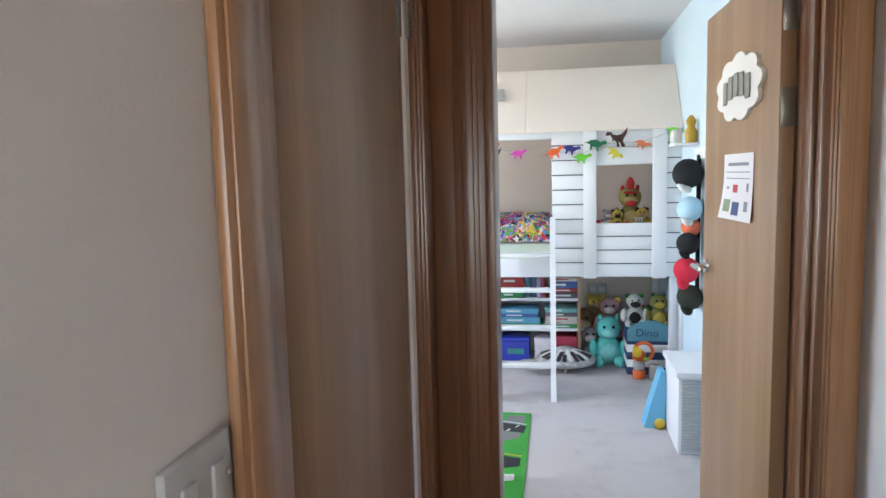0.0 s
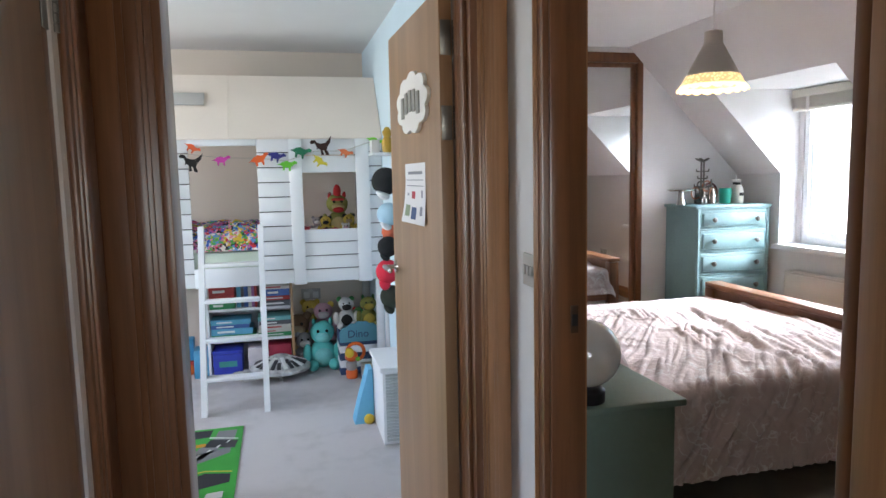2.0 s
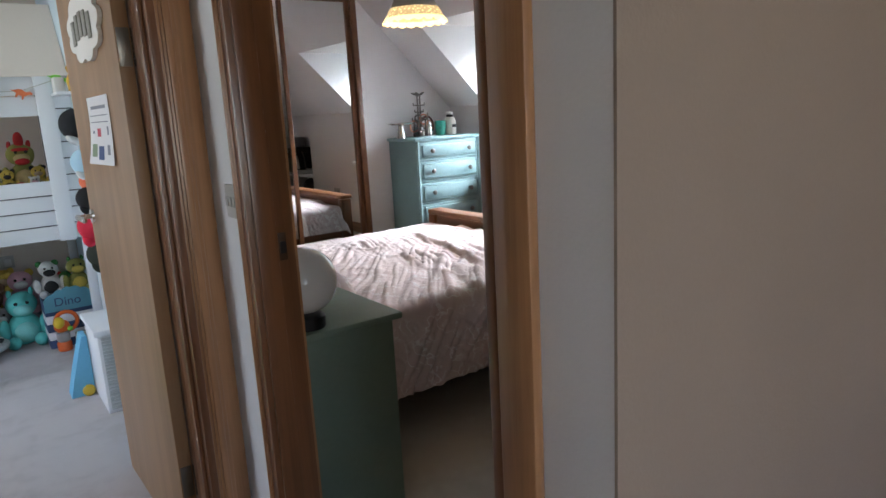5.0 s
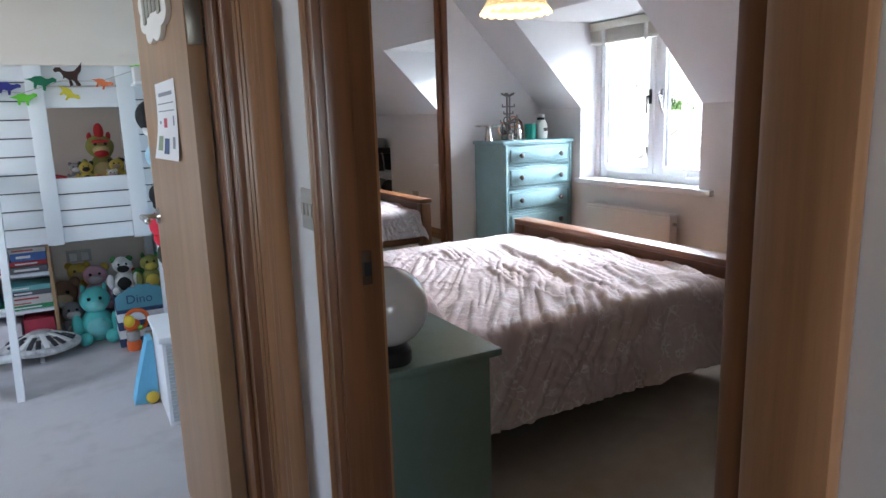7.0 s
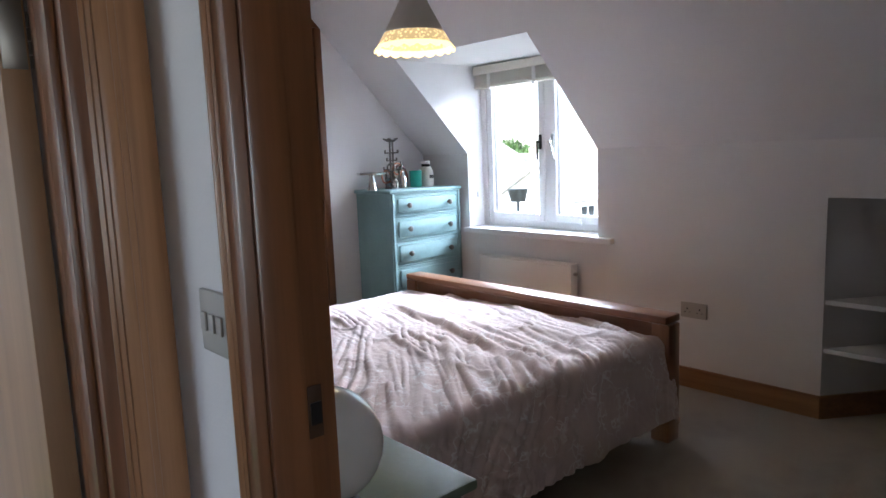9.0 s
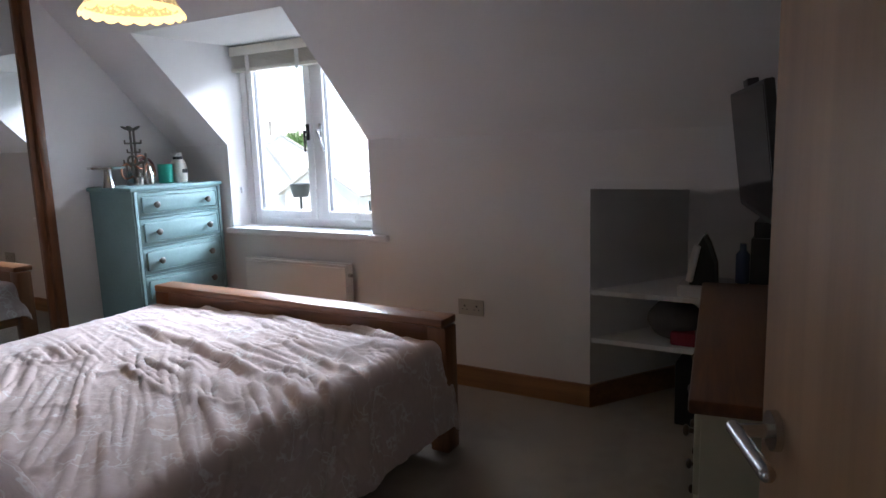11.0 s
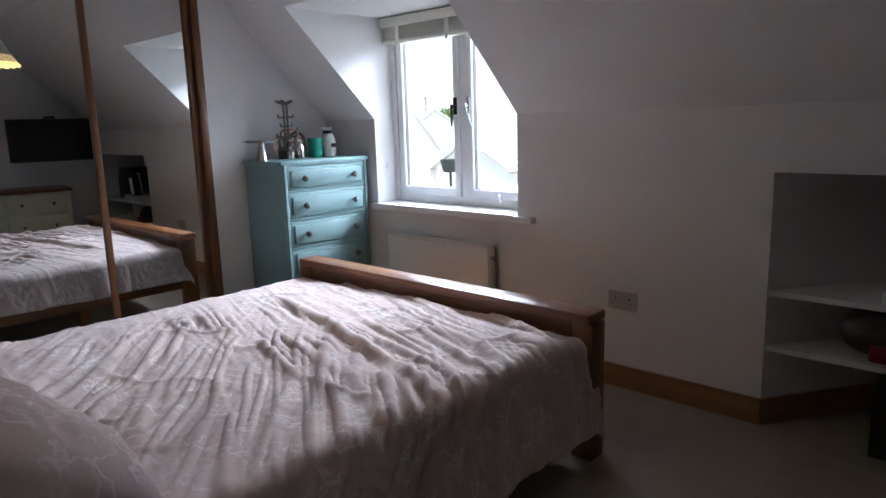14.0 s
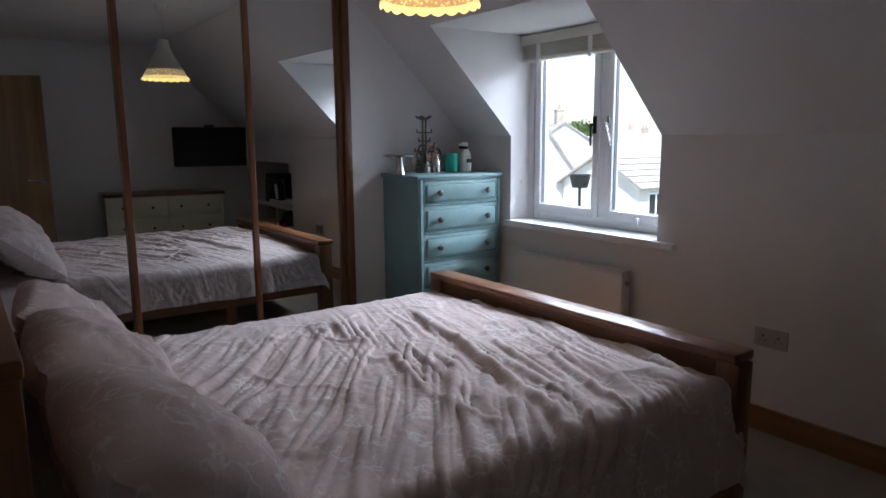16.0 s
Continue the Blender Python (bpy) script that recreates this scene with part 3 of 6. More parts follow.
so = thing("wall_socket", (XW, 2.823, 0.4), "white double wall socket above the skirting", "socket")
bm = B()
box(bm, XW - 0.011, XW - 0.0005, 2.748, 2.899, 0.4, 0.486, 0.003)
part("plate", bm, SOCKET, so)
for y in (2.788, 2.859):
    bm = B()
    box(bm, XW - 0.0116, XW - 0.0105, y - 0.004, y + 0.004, 0.446, 0.456)
    box(bm, XW - 0.0116, XW - 0.0105, y - 0.017, y - 0.009, 0.43, 0.434)
    box(bm, XW - 0.0116, XW - 0.0105, y + 0.009, y + 0.017, 0.43, 0.434)
    part("pin_holes", bm, BLACK, so)
    bm = B()
    box(bm, XW - 0.015, XW - 0.011, y + 0.012, y + 0.024, 0.458, 0.476, 0.0015)
    part("rocker", bm, SOCKET, so)

# alcove shelves
for z in (0.591, 0.352):
    bm = B()
    prism(bm, [(XW + 0.004, 0.86), (4.895, 0.86), (4.895, 1.835), (XW + 0.004, 2.165)], "z", z - 0.022, z)
    structure("alcove_shelf", bm, WHITE_PAINTED, "white painted alcove shelf board", "shelf")

# ---- bedroom: wardrobe ----
wa = thing("wardrobe", (2.48, 5.13, 0), "mirrored sliding wardrobe with dark wooden frames", "wardrobe")
WD = wood("dark_wardrobe_wood", (0.10, 0.035, 0.012), (0.20, 0.08, 0.03), (16, 16, 0.6), 0.3, 0.3)
bm = B()
box(bm, 1.43, 3.494, 5.09, 5.165, 2.235, 2.31, 0.004)
part("head_rail", bm, WD, wa)
bm = B()
box(bm, 1.43, 3.494, 5.085, 5.165, 0.0, 0.03, 0.003)
part("bottom_track", bm, WD, wa)
bm = B()
box(bm, 3.445, 3.494, 5.088, 5.165, 0.03, 2.235, 0.004)
part("side_post", bm, WD, wa)
for x0, x1, y in ((2.80, 3.444, 5.128), (2.168, 2.872, 5.108), (1.44, 2.20, 5.128)):
    bm = B()
    for a in (x0, x1 - 0.035):
        box(bm, a, a + 0.035, y - 0.014, y + 0.012, 0.03, 2.235, 0.006)
    box(bm, x0, x1, y - 0.008, y + 0.012, 0.03, 0.07, 0.003)
    box(bm, x0, x1, y - 0.008, y + 0.012, 2.2, 2.235, 0.003)
    dr = part("sliding_door", bm, WD, wa, "dark wooden sliding door frame")
    bm = B()
    box(bm, x0 + 0.035, x1 - 0.035, y + 0.002, y + 0.006, 0.07, 2.2)
    part("mirror", bm, MIRROR, dr, "full-height mirror pane")
bm = B()
box(bm, 1.43, 3.494, 5.09, 5.165, 2.312, H - 0.002)
structure("trim_wardrobe", bm, WALL, "white filler above the wardrobe", "trim")

# ---- bedroom: bed ----
bed = thing("bed", (2.6, 3.478, 0), "honey pine super king bed frame with slatted foot", "bed")
XH = 1.47
for y in (2.585, 4.37):
    bm = B()
    box(bm, 3.61, 3.705, y - 0.045, y + 0.045, 0.0, 0.553, 0.006)
    part("post", bm, BEDWOOD_Z, bed)
bm = B()
box(bm, 3.60, 3.725, 2.55, 4.405, 0.555, 0.592, 0.009)
part("foot_top_rail", bm, BEDWOOD_Y, bed)
bm = B()
box(bm, 3.625, 3.685, 2.63, 4.325, 0.455, 0.555, 0.004)
box(bm, 3.63, 3.68, 2.63, 4.325, 0.17, 0.30, 0.004)
part("foot_rail", bm, BEDWOOD_Y, bed)
bm = B()
box(bm, 3.645, 3.665, 2.63, 4.325, 0.30, 0.456)
part("foot_panel", bm, BEDWOOD_Y, bed)
for y in (2.60, 4.33):
    bm = B()
    box(bm, XH + 0.05, 3.61, y, y + 0.03, 0.19, 0.31, 0.004)
    part("side_rail", bm, BEDWOOD_X, bed)
for y in (2.585, 4.37):
    bm = B()
    box(bm, XH - 0.035, XH + 0.05, y - 0.045, y + 0.045, 0, 0.98, 0.006)
    part("post", bm, BEDWOOD_Z, bed)
bm = B()
box(bm, XH - 0.04, XH + 0.055, 2.515, 4.44, 0.98, 1.017, 0.009)
part("head_top_rail", bm, BEDWOOD_Y, bed)
bm = B()
box(bm, XH - 0.01, XH + 0.02, 2.63, 4.325, 0.25, 0.98, 0.003)
part("head_panel", bm, BEDWOOD_Y, bed)
for x in (2.1, 2.9):
    bm = B()
    box(bm, x, x + 0.07, 4.29, 4.345, 0, 0.19, 0.004)
    part("leg", bm, BEDWOOD_Z, bed)
bm = B()
box(bm, XH + 0.06, 3.605, 2.66, 4.31, 0.25, 0.465, 0.05)
solo("mattress", bm, paint("white_ticking", (0.7, 0.68, 0.66), 0.9, 0.04, 90, 0.3), "white mattress on the bed frame", "mattress")


def fabric(name, base, print_colour, amount):
    """Cotton with a pale leaf print and a fine weave."""
    m, nt, b = nodes_of(name)
    v = coords(nt)
    w = add(nt, "ShaderNodeTexNoise", Scale=9.0, Detail=3.0)
    nt.links.new(v, w.inputs["Vector"])
    vo = add(nt, "ShaderNodeTexVoronoi", Scale=13.0)
    vo.feature = "DISTANCE_TO_EDGE"
    mixv = nt.nodes.new("ShaderNodeMix")
    mixv.data_type = "VECTOR"
    mixv.inputs[0].default_value = 0.22
    nt.links.new(v, mixv.inputs[4])
    nt.links.new(w.outputs["Color"], mixv.inputs[5])
    nt.links.new(mixv.outputs[1], vo.inputs["Vector"])
    line = ramp(nt, vo.outputs["Distance"], [(0.0, (1, 1, 1)), (0.035, (0.6, 0.6, 0.6)), (0.07, (0, 0, 0))])
    mask = ramp(nt, w.outputs["Fac"], [(0.42, (0, 0, 0)), (0.6, (1, 1, 1))])
    mul = nt.nodes.new("ShaderNodeMath")
    mul.operation = "MULTIPLY"
    nt.links.new(line, mul.inputs[0])
    nt.links.new(mask, mul.inputs[1])
    mul2 = nt.nodes.new("ShaderNodeMath")
    mul2.operation = "MULTIPLY"
    mul2.inputs[1].default_value = amount
    nt.links.new(mul.outputs[0], mul2.inputs[0])
    mix = nt.nodes.new("ShaderNodeMix")
    mix.data_type = "RGBA"
    mix.inputs[6].default_value, mix.inputs[7].default_value = rgb(base), rgb(print_colour)
    nt.links.new(mul2.outputs[0], mix.inputs[0])
    nt.links.new(mix.outputs[2], b.inputs["Base Color"])
    b.inputs["Roughness"].default_value = 0.9
    b.inputs["Sheen Weight"].default_value = 0.2
    f = add(nt, "ShaderNodeTexNoise", Scale=55.0, Detail=6.0, Roughness=0.65)
    nt.links.new(v, f.inputs["Vector"])
    bumped(nt, b, f.outputs["Fac"], 0.35, 0.006)
    return m


LINEN = fabric("pale_pink_leaf_cotton", (0.65, 0.525, 0.505), (0.84, 0.80, 0.795), 1.0)


FOLD_A, FOLD_B = (0.62, 0.785), (0.26, 0.965)


def pleats(x, y, ax, ay, across, along, seed, warp):
    """Sharp broken ridges that run along (ax, ay)."""
    c, d = -ay * x + ax * y + 0.05 * warp, ax * x + ay * y
    f = noise.noise((c * across, d * along, seed))
    g = noise.noise((c * across * 0.5, d * along * 2.2, seed + 7))
    return max(0.0, 1 - 3.9 * abs(f)) ** 1.2 * min(1.0, max(0.0, 0.55 + 1.6 * g))


def duvet():
    """A cover that lies over the mattress and hangs down its long sides, its creases fanning out from the far foot corner."""
    nx, ny = 300, 330
    x0, x1 = 1.60, 3.615
    half, r = 0.90, 0.055
    south, north = half + 0.33, half + 0.20
    ys = np.linspace(-south, north, ny)
    verts = []
    for i in range(nx + 1):
        u = i / nx
        x = x0 + (x1 - x0) * u
        for s in ys:
            a = abs(s)
            flat = half - r
            if a <= flat:
                y, z, side, extra = s, 0.0, 0.0, 0.0
            else:
                ang = min((a - flat) / r, math.pi / 2)
                extra = max(0.0, a - flat - r * math.pi / 2)
                side = ang / (math.pi / 2)
                flare = 0.16 + 0.22 * max(0.0, (2.4 - x))
                y = math.copysign(flat + r * math.sin(ang) + flare * extra, s)
                z = -r * (1 - math.cos(ang)) - extra
            f3 = noise.noise((x * 4.0, s * 4.0, 9.0))
            f4 = noise.noise((x * 24.0 + 6 * f3, s * 26.0 - 4 * f3, 2.0))
            f5 = noise.noise((x * 60.0 + 9 * f3, s * 55.0, 6.0))
            warp = noise.noise((x * 1.5, s * 1.5, 3.0))
            # two families of creases: one towards the pillows, one towards the near foot corner
            one = pleats(x, s, *FOLD_A, 9.5, 0.8, 0.0, warp) + 0.5 * pleats(x, s, *FOLD_A, 21.0, 1.6, 40.0, warp)
            two = pleats(x, s, *FOLD_B, 9.0, 0.7, 80.0, warp) + 0.5 * pleats(x, s, *FOLD_B, 22.0, 1.5, 120.0, warp)
            east = min(1.0, max(0.0, (x + 0.35 * s - 2.45) / 0.5))
            env = 0.35 + 0.9 * max(0.0, noise.noise((x * 1.7 + 4, s * 1.9, 1.0)) + 0.3)
            tuck = max(0.0, 1 - 5.0 * abs(noise.noise((x * 2.6 + 0.4 * f3, s * 3.1 + 0.5 * f3, 20.0)))) ** 2
            bump = 0.050 * env * (one * (1 - 0.85 * east) + 0.75 * two * east) + 0.008 * f3 + 0.0026 * f4 + 0.0014 * f5 + 0.008 * tuck
            # one long ridge from the far foot corner to the near edge
            off = 0.965 * (x - 3.195) - 0.26 * (s - 0.445) + 0.03 * warp
            bump += (0.020 * math.exp(-((off / 0.022) ** 2)) - 0.010 * math.exp(-(((off + 0.05) / 0.025) ** 2))) * min(1.0, max(0.0, (0.55 - s) * 4)) * (0.6 + 0.8 * abs(f3))
            bump *= 1 - 0.6 * min(1.0, max(0.0, (s - 0.45) / 0.3))
            fold = 0.010 * math.sin(x * 15 + 4 * noise.noise((x * 2, 0.0, 7.0))) + 0.014 * noise.noise((x * 8, s * 3, 4.0)) + 0.006 * f4
            top = 0.482 + 0.022 * math.exp(-((s + 0.1) / 0.7) ** 2) + 0.012 * noise.noise((x * 1.4, s * 1.6, 11.0))
            end = max(0.0, (u - 0.975) / 0.025)
            zz = top + z + bump * (1 - 0.7 * side) - 0.04 * end * end
            if side > 0:
                y += math.copysign((bump * 0.7 + fold * min(1.0, 0.3 + extra * 4)) * side, s)
            corner = max(0.0, (u - 0.86) / 0.14) * side
            hem = 0.007 * noise.noise((x * 4.5, 2.0 if s > 0 else 8.0, 0.0)) * min(1.0, extra * 4)
            verts.append((x + 0.045 * corner + 0.010 * side * noise.noise((s * 6, x, 1.0)), 3.478 + y, max(zz + hem, 0.10)))
    faces = []
    for i in range(nx):
        for j in range(ny - 1):
            a = i * ny + j
            faces.append((a, a + 1, a + ny + 1, a + ny))
    me = bpy.data.meshes.new("duvet")
    me.from_pydata(verts, [], faces)
    me.shade_smooth()
    me.materials.append(LINEN)
    ob = new("duvet", me)
    so_ = ob.modifiers.new("thickness", "SOLIDIFY")
    so_.thickness, so_.offset = 0.012, -1
    return tagged(ob, "creased pale pink cotton duvet with leaf print", "duvet")


duvet()


def pillow(c, w, h, t, rx, rz, seed):
    """A plump pillow with a pinched seam; w along y before turning, h upwards."""
    bm = B()
    n = 34
    g = {}
    for side in (1, -1):
        for i in range(n + 1):
            for j in range(n + 1):
                u, v = 2 * i / n - 1, 2 * j / n - 1
                edge = (max(0, 1 - abs(u) ** 3.0) * max(0, 1 - abs(v) ** 3.0)) ** 0.55
                pinch = 1 - 0.07 * (u * u * v * v) - 0.03 * (1 - abs(u)) * v * v - 0.03 * (1 - abs(v)) * u * u
                f = noise.noise((u * 3 + seed, v * 3, side * 2.0)) * 0.020 + noise.noise((u * 7 + seed, v * 7 + 3 * u, side)) * 0.007 + 0.020 * max(0.0, 1 - 3.5 * abs(noise.noise((u * 5.5 - v * 3 + seed, v * 1.6 + u, side + 3.0)))) * max(0.0, 0.3 + noise.noise((u * 2, v * 2 + seed, 8.0)))
                x = side * (t * edge + f * edge * edge)
                on_rim = i in (0, n) or j in (0, n)
                if on_rim and side == -1:
                    g[(side, i, j)] = g[(1, i, j)]
                else:
                    g[(side, i, j)] = bm.verts.new((x, u * w / 2 * pinch, v * h / 2 * pinch))
        for i in range(n):
            for j in range(n):
                q = [g[(side, i, j)], g[(side, i + 1, j)], g[(side, i + 1, j + 1)], g[(side, i, j + 1)]]
                bm.faces.new(q if side > 0 else list(reversed(q)))
    bmesh.ops.transform(bm, matrix=pose(*c) @ pose(0, 0, 0, 0, 0, rz) @ pose(0, 0, 0, 0, rx, 0), verts=bm.verts)
    return solo("pillow", bm, LINEN, "plump pale pink pillow leaning on the headboard", "pillow", group="pillows on the bed")


pillow((1.79, 2.82, 0.655), 0.70, 0.48, 0.135, -52, 3, 1.0)
pillow((1.77, 3.50, 0.655), 0.68, 0.47, 0.13, -52, -2, 5.0)
pillow((1.77, 4.08, 0.66), 0.62, 0.46, 0.10, -50, -5, 9.0)

# ---- bedroom: nightstand and globe lamp ----
ns = thing("bedside_cabinet", (1.62, 2.12, 0), "sage green painted bedside cabinet beside the bed", "cabinet")
bm = B()
box(bm, 1.445, 1.76, 1.915, 2.31, 0.06, 0.706, 0.004)
box(bm, 1.455, 1.755, 1.925, 2.30, 0.0, 0.06)
part("body", bm, SAGE, ns)
bm = B()
box(bm, 1.435, 1.785, 1.893, 2.33, 0.706, 0.728, 0.006)
part("top", bm, SAGE, ns)
for z0, z1 in ((0.51, 0.685), (0.31, 0.50), (0.10, 0.29)):
    bm = B()
    box(bm, 1.759, 1.775, 1.965, 2.285, z0, z1, 0.005)
    dw = part("drawer", bm, SAGE, ns)
    bm = B()
    rod(bm, (1.78, 2.125, (z0 + z1) / 2), (1.80, 2.125, (z0 + z1) / 2), 0.006, 0.014, 14)
    ball(bm, (1.803, 2.125, (z0 + z1) / 2), 0.015, (0.6, 1, 1), 14, 8)
    part("knob", bm, CHROME, dw, "small metal knob")
gl = thing("globe_lamp", (1.50, 1.965, 0.728), "unlit white glass globe lamp on black base", "lamp")
bm = B()
lathe(bm, [(0.052, 0), (0.054, 0.004), (0.054, 0.034), (0.048, 0.04), (0.04, 0.045)], (1.50, 1.965, 0.7285))
part("base", bm, BLACK, gl, "black round base")
bm = B()
ball(bm, (1.50, 1.965, 0.868), 0.098, (1, 1, 0.99), 40, 26)
m_, nt_, b_ = nodes_of("opal_glass")
b_.inputs["Base Color"].default_value, b_.inputs["Roughness"].default_value = (0.72, 0.72, 0.69, 1), 0.08
b_.inputs["Coat Weight"].default_value = 0.6
part("globe", bm, m_, gl, "glossy white glass globe")

# ---- bedroom: blue-green chest of drawers and what stands on it ----
ch = thing("tall_chest", (4.022, 4.87, 0), "blue-green painted chest with panelled drawers and metal knobs", "chest of drawers")
bm = B()
box(bm, 3.705, 4.34, 4.672, 5.08, 0.05, 1.095, 0.004)
box(bm, 3.70, 4.345, 4.668, 5.08, 0.0, 0.075, 0.004)
for za, zb in ((0.076, 0.088), (0.241, 0.248), (0.416, 0.423), (0.591, 0.598), (0.763, 0.770), (0.935, 0.942), (1.088, 1.0945)):
    br = B()
    box(br, 3.731, 4.314, 4.655, 4.6715, za, zb, 0.001)
    part("face_rail", br, TEAL, ch)
for xa, xb in ((3.71, 3.729), (4.316, 4.335)):
    br = B()
    box(br, xa, xb, 4.655, 4.6715, 0.0785, 1.0945, 0.001)
    part("stile", br, TEAL, ch)
part("body", bm, TEAL, ch)
bm = B()
box(bm, 3.688, 4.357, 4.652, 5.085, 1.095, 1.12, 0.008)
part("top", bm, TEAL, ch)
for z0, z1 in zip((0.09, 0.25, 0.425, 0.60, 0.772, 0.944), (0.235, 0.41, 0.585, 0.757, 0.929, 1.082)):
    bm = B()
    box(bm, 3.733, 4.312, 4.658, 4.673, z0, z1, 0.003)
    box(bm, 3.752, 4.293, 4.645, 4.66, z0 + 0.02, z1 - 0.02, 0.013)
    dw = part("drawer", bm, TEAL, ch)
    for x in (3.832, 4.205):
        bm = B()
        rod(bm, (x, 4.646, (z0 + z1) / 2), (x, 4.625, (z0 + z1) / 2), 0.007, None, 12)
        ball(bm, (x, 4.619, (z0 + z1) / 2), 0.0195, (1, 0.65, 1), 16, 10)
        part("knob", bm, PEWTER, dw, "round pewter knob")

STEEL = plain("polished_steel", (0.66, 0.65, 0.63), 0.16, 1.0)
ZT = 1.1215
cs = thing("cake_stand", (3.695, 4.86, ZT), "metal pedestal dish standing on painted chest", "stand")
bm = B()
lathe(bm, [(0.038, 0), (0.036, 0.004), (0.024, 0.07), (0.022, 0.105)], (3.695, 4.86, ZT))
part("stem", bm, STEEL, cs)
bm = B()
lathe(bm, [(0.02, 0.105), (0.1, 0.108), (0.108, 0.12), (0.104, 0.122), (0.095, 0.113), (0.01, 0.112)], (3.695, 4.86, ZT))
part("dish", bm, STEEL, cs)
jt = thing("jewellery_tree", (3.93, 4.93, ZT), "silver jewellery tree hung with bracelets and chains", "jewellery stand")
bm = B()
lathe(bm, [(0.06, 0), (0.06, 0.006), (0.012, 0.016), (0.008, 0.03)], (3.93, 4.93, ZT))
for dx in (-0.012, 0.012):
    rod(bm, (3.93 + dx, 4.93, ZT + 0.01), (3.93 + dx, 4.93, ZT + 0.33), 0.007)
part("stem", bm, PEWTER, jt)
for z, w in ((0.135, 0.085), (0.2, 0.05), (0.255, 0.065)):
    bm = B()
    for a in (0.2, 0.2 + math.pi, 1.75, 1.75 + math.pi):
        c, s = math.cos(a), math.sin(a)
        rod(bm, (3.93, 4.93, ZT + z), (3.93 + w * c, 4.93 + w * s, ZT + z), 0.005, None, 8)
        rod(bm, (3.93 + w * c, 4.93 + w * s, ZT + z), (3.93 + w * c, 4.93 + w * s, ZT + z + 0.02), 0.0045, None, 8)
        if z < 0.2:
            rod(bm, (3.93 + w * c * 0.8, 4.93 + w * s * 0.8, ZT + z), (3.93 + w * c * 0.8, 4.93 + w * s * 0.8, ZT + 0.03), 0.005, 0.007, 8)
    part("arm", bm, PEWTER, jt)
bm = B()
for a in range(5):
    an = a * 2 * math.pi / 5
    ball(bm, (3.93 + 0.03 * math.cos(an), 4.93 + 0.03 * math.sin(an), ZT + 0.345), 0.034, (1, 0.55, 0.25), 10, 6, pose(0, 0, 0, 0, -25, math.degrees(an)))
part("finial", bm, PEWTER, jt, "silver butterfly finial")


def ring(bm, c, r, t, m, n=20, k=6):
    vs = []
    for i in range(n):
        a = 2 * math.pi * i / n
        vs.append([bm.verts.new(Vector(c) + m @ Vector(((r + t * math.cos(2 * math.pi * j / k)) * math.cos(a), (r + t * math.cos(2 * math.pi * j / k)) * math.sin(a), t * math.sin(2 * math.pi * j / k)))) for j in range(k)])
    for i in range(n):
        for j in range(k):
            bm.faces.new((vs[i][j], vs[(i + 1) % n][j], vs[(i + 1) % n][(j + 1) % k], vs[i][(j + 1) % k]))


for i, (dx, dz, r, tl) in enumerate(((-0.075, 0.085, 0.045, 10), (-0.03, 0.09, 0.04, 40), (0.03, 0.10, 0.038, -30), (0.07, 0.075, 0.05, 20), (0.045, 0.16, 0.03, 60), (-0.05, 0.15, 0.028, -50), (0.0, 0.14, 0.04, 0))):
    bm = B()
    ring(bm, (3.93 + dx, 4.905 - 0.006 * i, ZT + dz), r, 0.0062, pose(0, 0, 0, 90, 0, tl).to_3x3())
    part("bracelet", bm, PEWTER if i % 3 else plain("copper_bracelet", (0.42, 0.2, 0.13), 0.3, 1.0), jt)
for i, (x, y, h, r) in enumerate(((3.865, 4.90, 0.10, 0.022), (3.90, 4.86, 0.075, 0.026), (3.98, 4.87, 0.12, 0.028))):
    bm = B()
    lathe(bm, [(r, 0), (r, h * 0.6), (r * 0.5, h * 0.75), (r * 0.45, h)], (x, y, ZT), 18)
    solo("perfume_bottle", bm, STEEL if i else glass_mat("smoky_glass", (0.8, 0.8, 0.8)), "small shiny perfume bottle on painted chest", "bottle", group="bottles on the chest")
bm = B()
lathe(bm, [(0.040, 0), (0.044, 0.003), (0.047, 0.12), (0.044, 0.12), (0.040, 0.006), (0.0, 0.006)], (4.09, 4.86, ZT), 30, False)
bmesh.ops.holes_fill(bm, edges=bm.edges)
solo("cup", bm, paint("jade_plastic", (0.02, 0.30, 0.22), 0.35, 0.05, 100, 0.02), "jade green plastic cup on painted chest", "cup")
bm = B()
ring(bm, (4.02, 4.96, ZT + 0.085), 0.075, 0.009, pose(0, 0, 0, 90, 0, 12).to_3x3(), 28, 8)
solo("bangle", bm, plain("dark_red_bangle", (0.11, 0.03, 0.035), 0.4), "dark red bangle standing on painted chest", "bangle")
bt = thing("lotion_bottle", (4.175, 4.82, ZT), "white lotion pump bottle with black collar", "bottle")
bm = B()
lathe(bm, [(0.034, 0), (0.038, 0.006), (0.042, 0.05), (0.039, 0.11), (0.026, 0.14), (0.016, 0.148)], (4.175, 4.82, ZT))
part("bottle", bm, plain("cream_bottle", (0.72, 0.69, 0.63), 0.35), bt)
bm = B()
lathe(bm, [(0.0185, 0.146), (0.0185, 0.163), (0.008, 0.166)], (4.175, 4.82, ZT), 18)
part("collar", bm, BLACK, bt)
bm = B()
lathe(bm, [(0.018, 0.166), (0.018, 0.185), (0.012, 0.189)], (4.175, 4.82, ZT), 18)
box(bm, 4.145, 4.18, 4.812, 4.828, ZT + 0.176, ZT + 0.187, 0.003)
part("pump", bm, plain("white_pump", (0.78, 0.77, 0.75), 0.35), bt)
bm = B()
box(bm, 4.155, 4.195, 4.776, 4.7785, ZT + 0.06, ZT + 0.085)
part("label", bm, BLACK, bt, "dark label band")
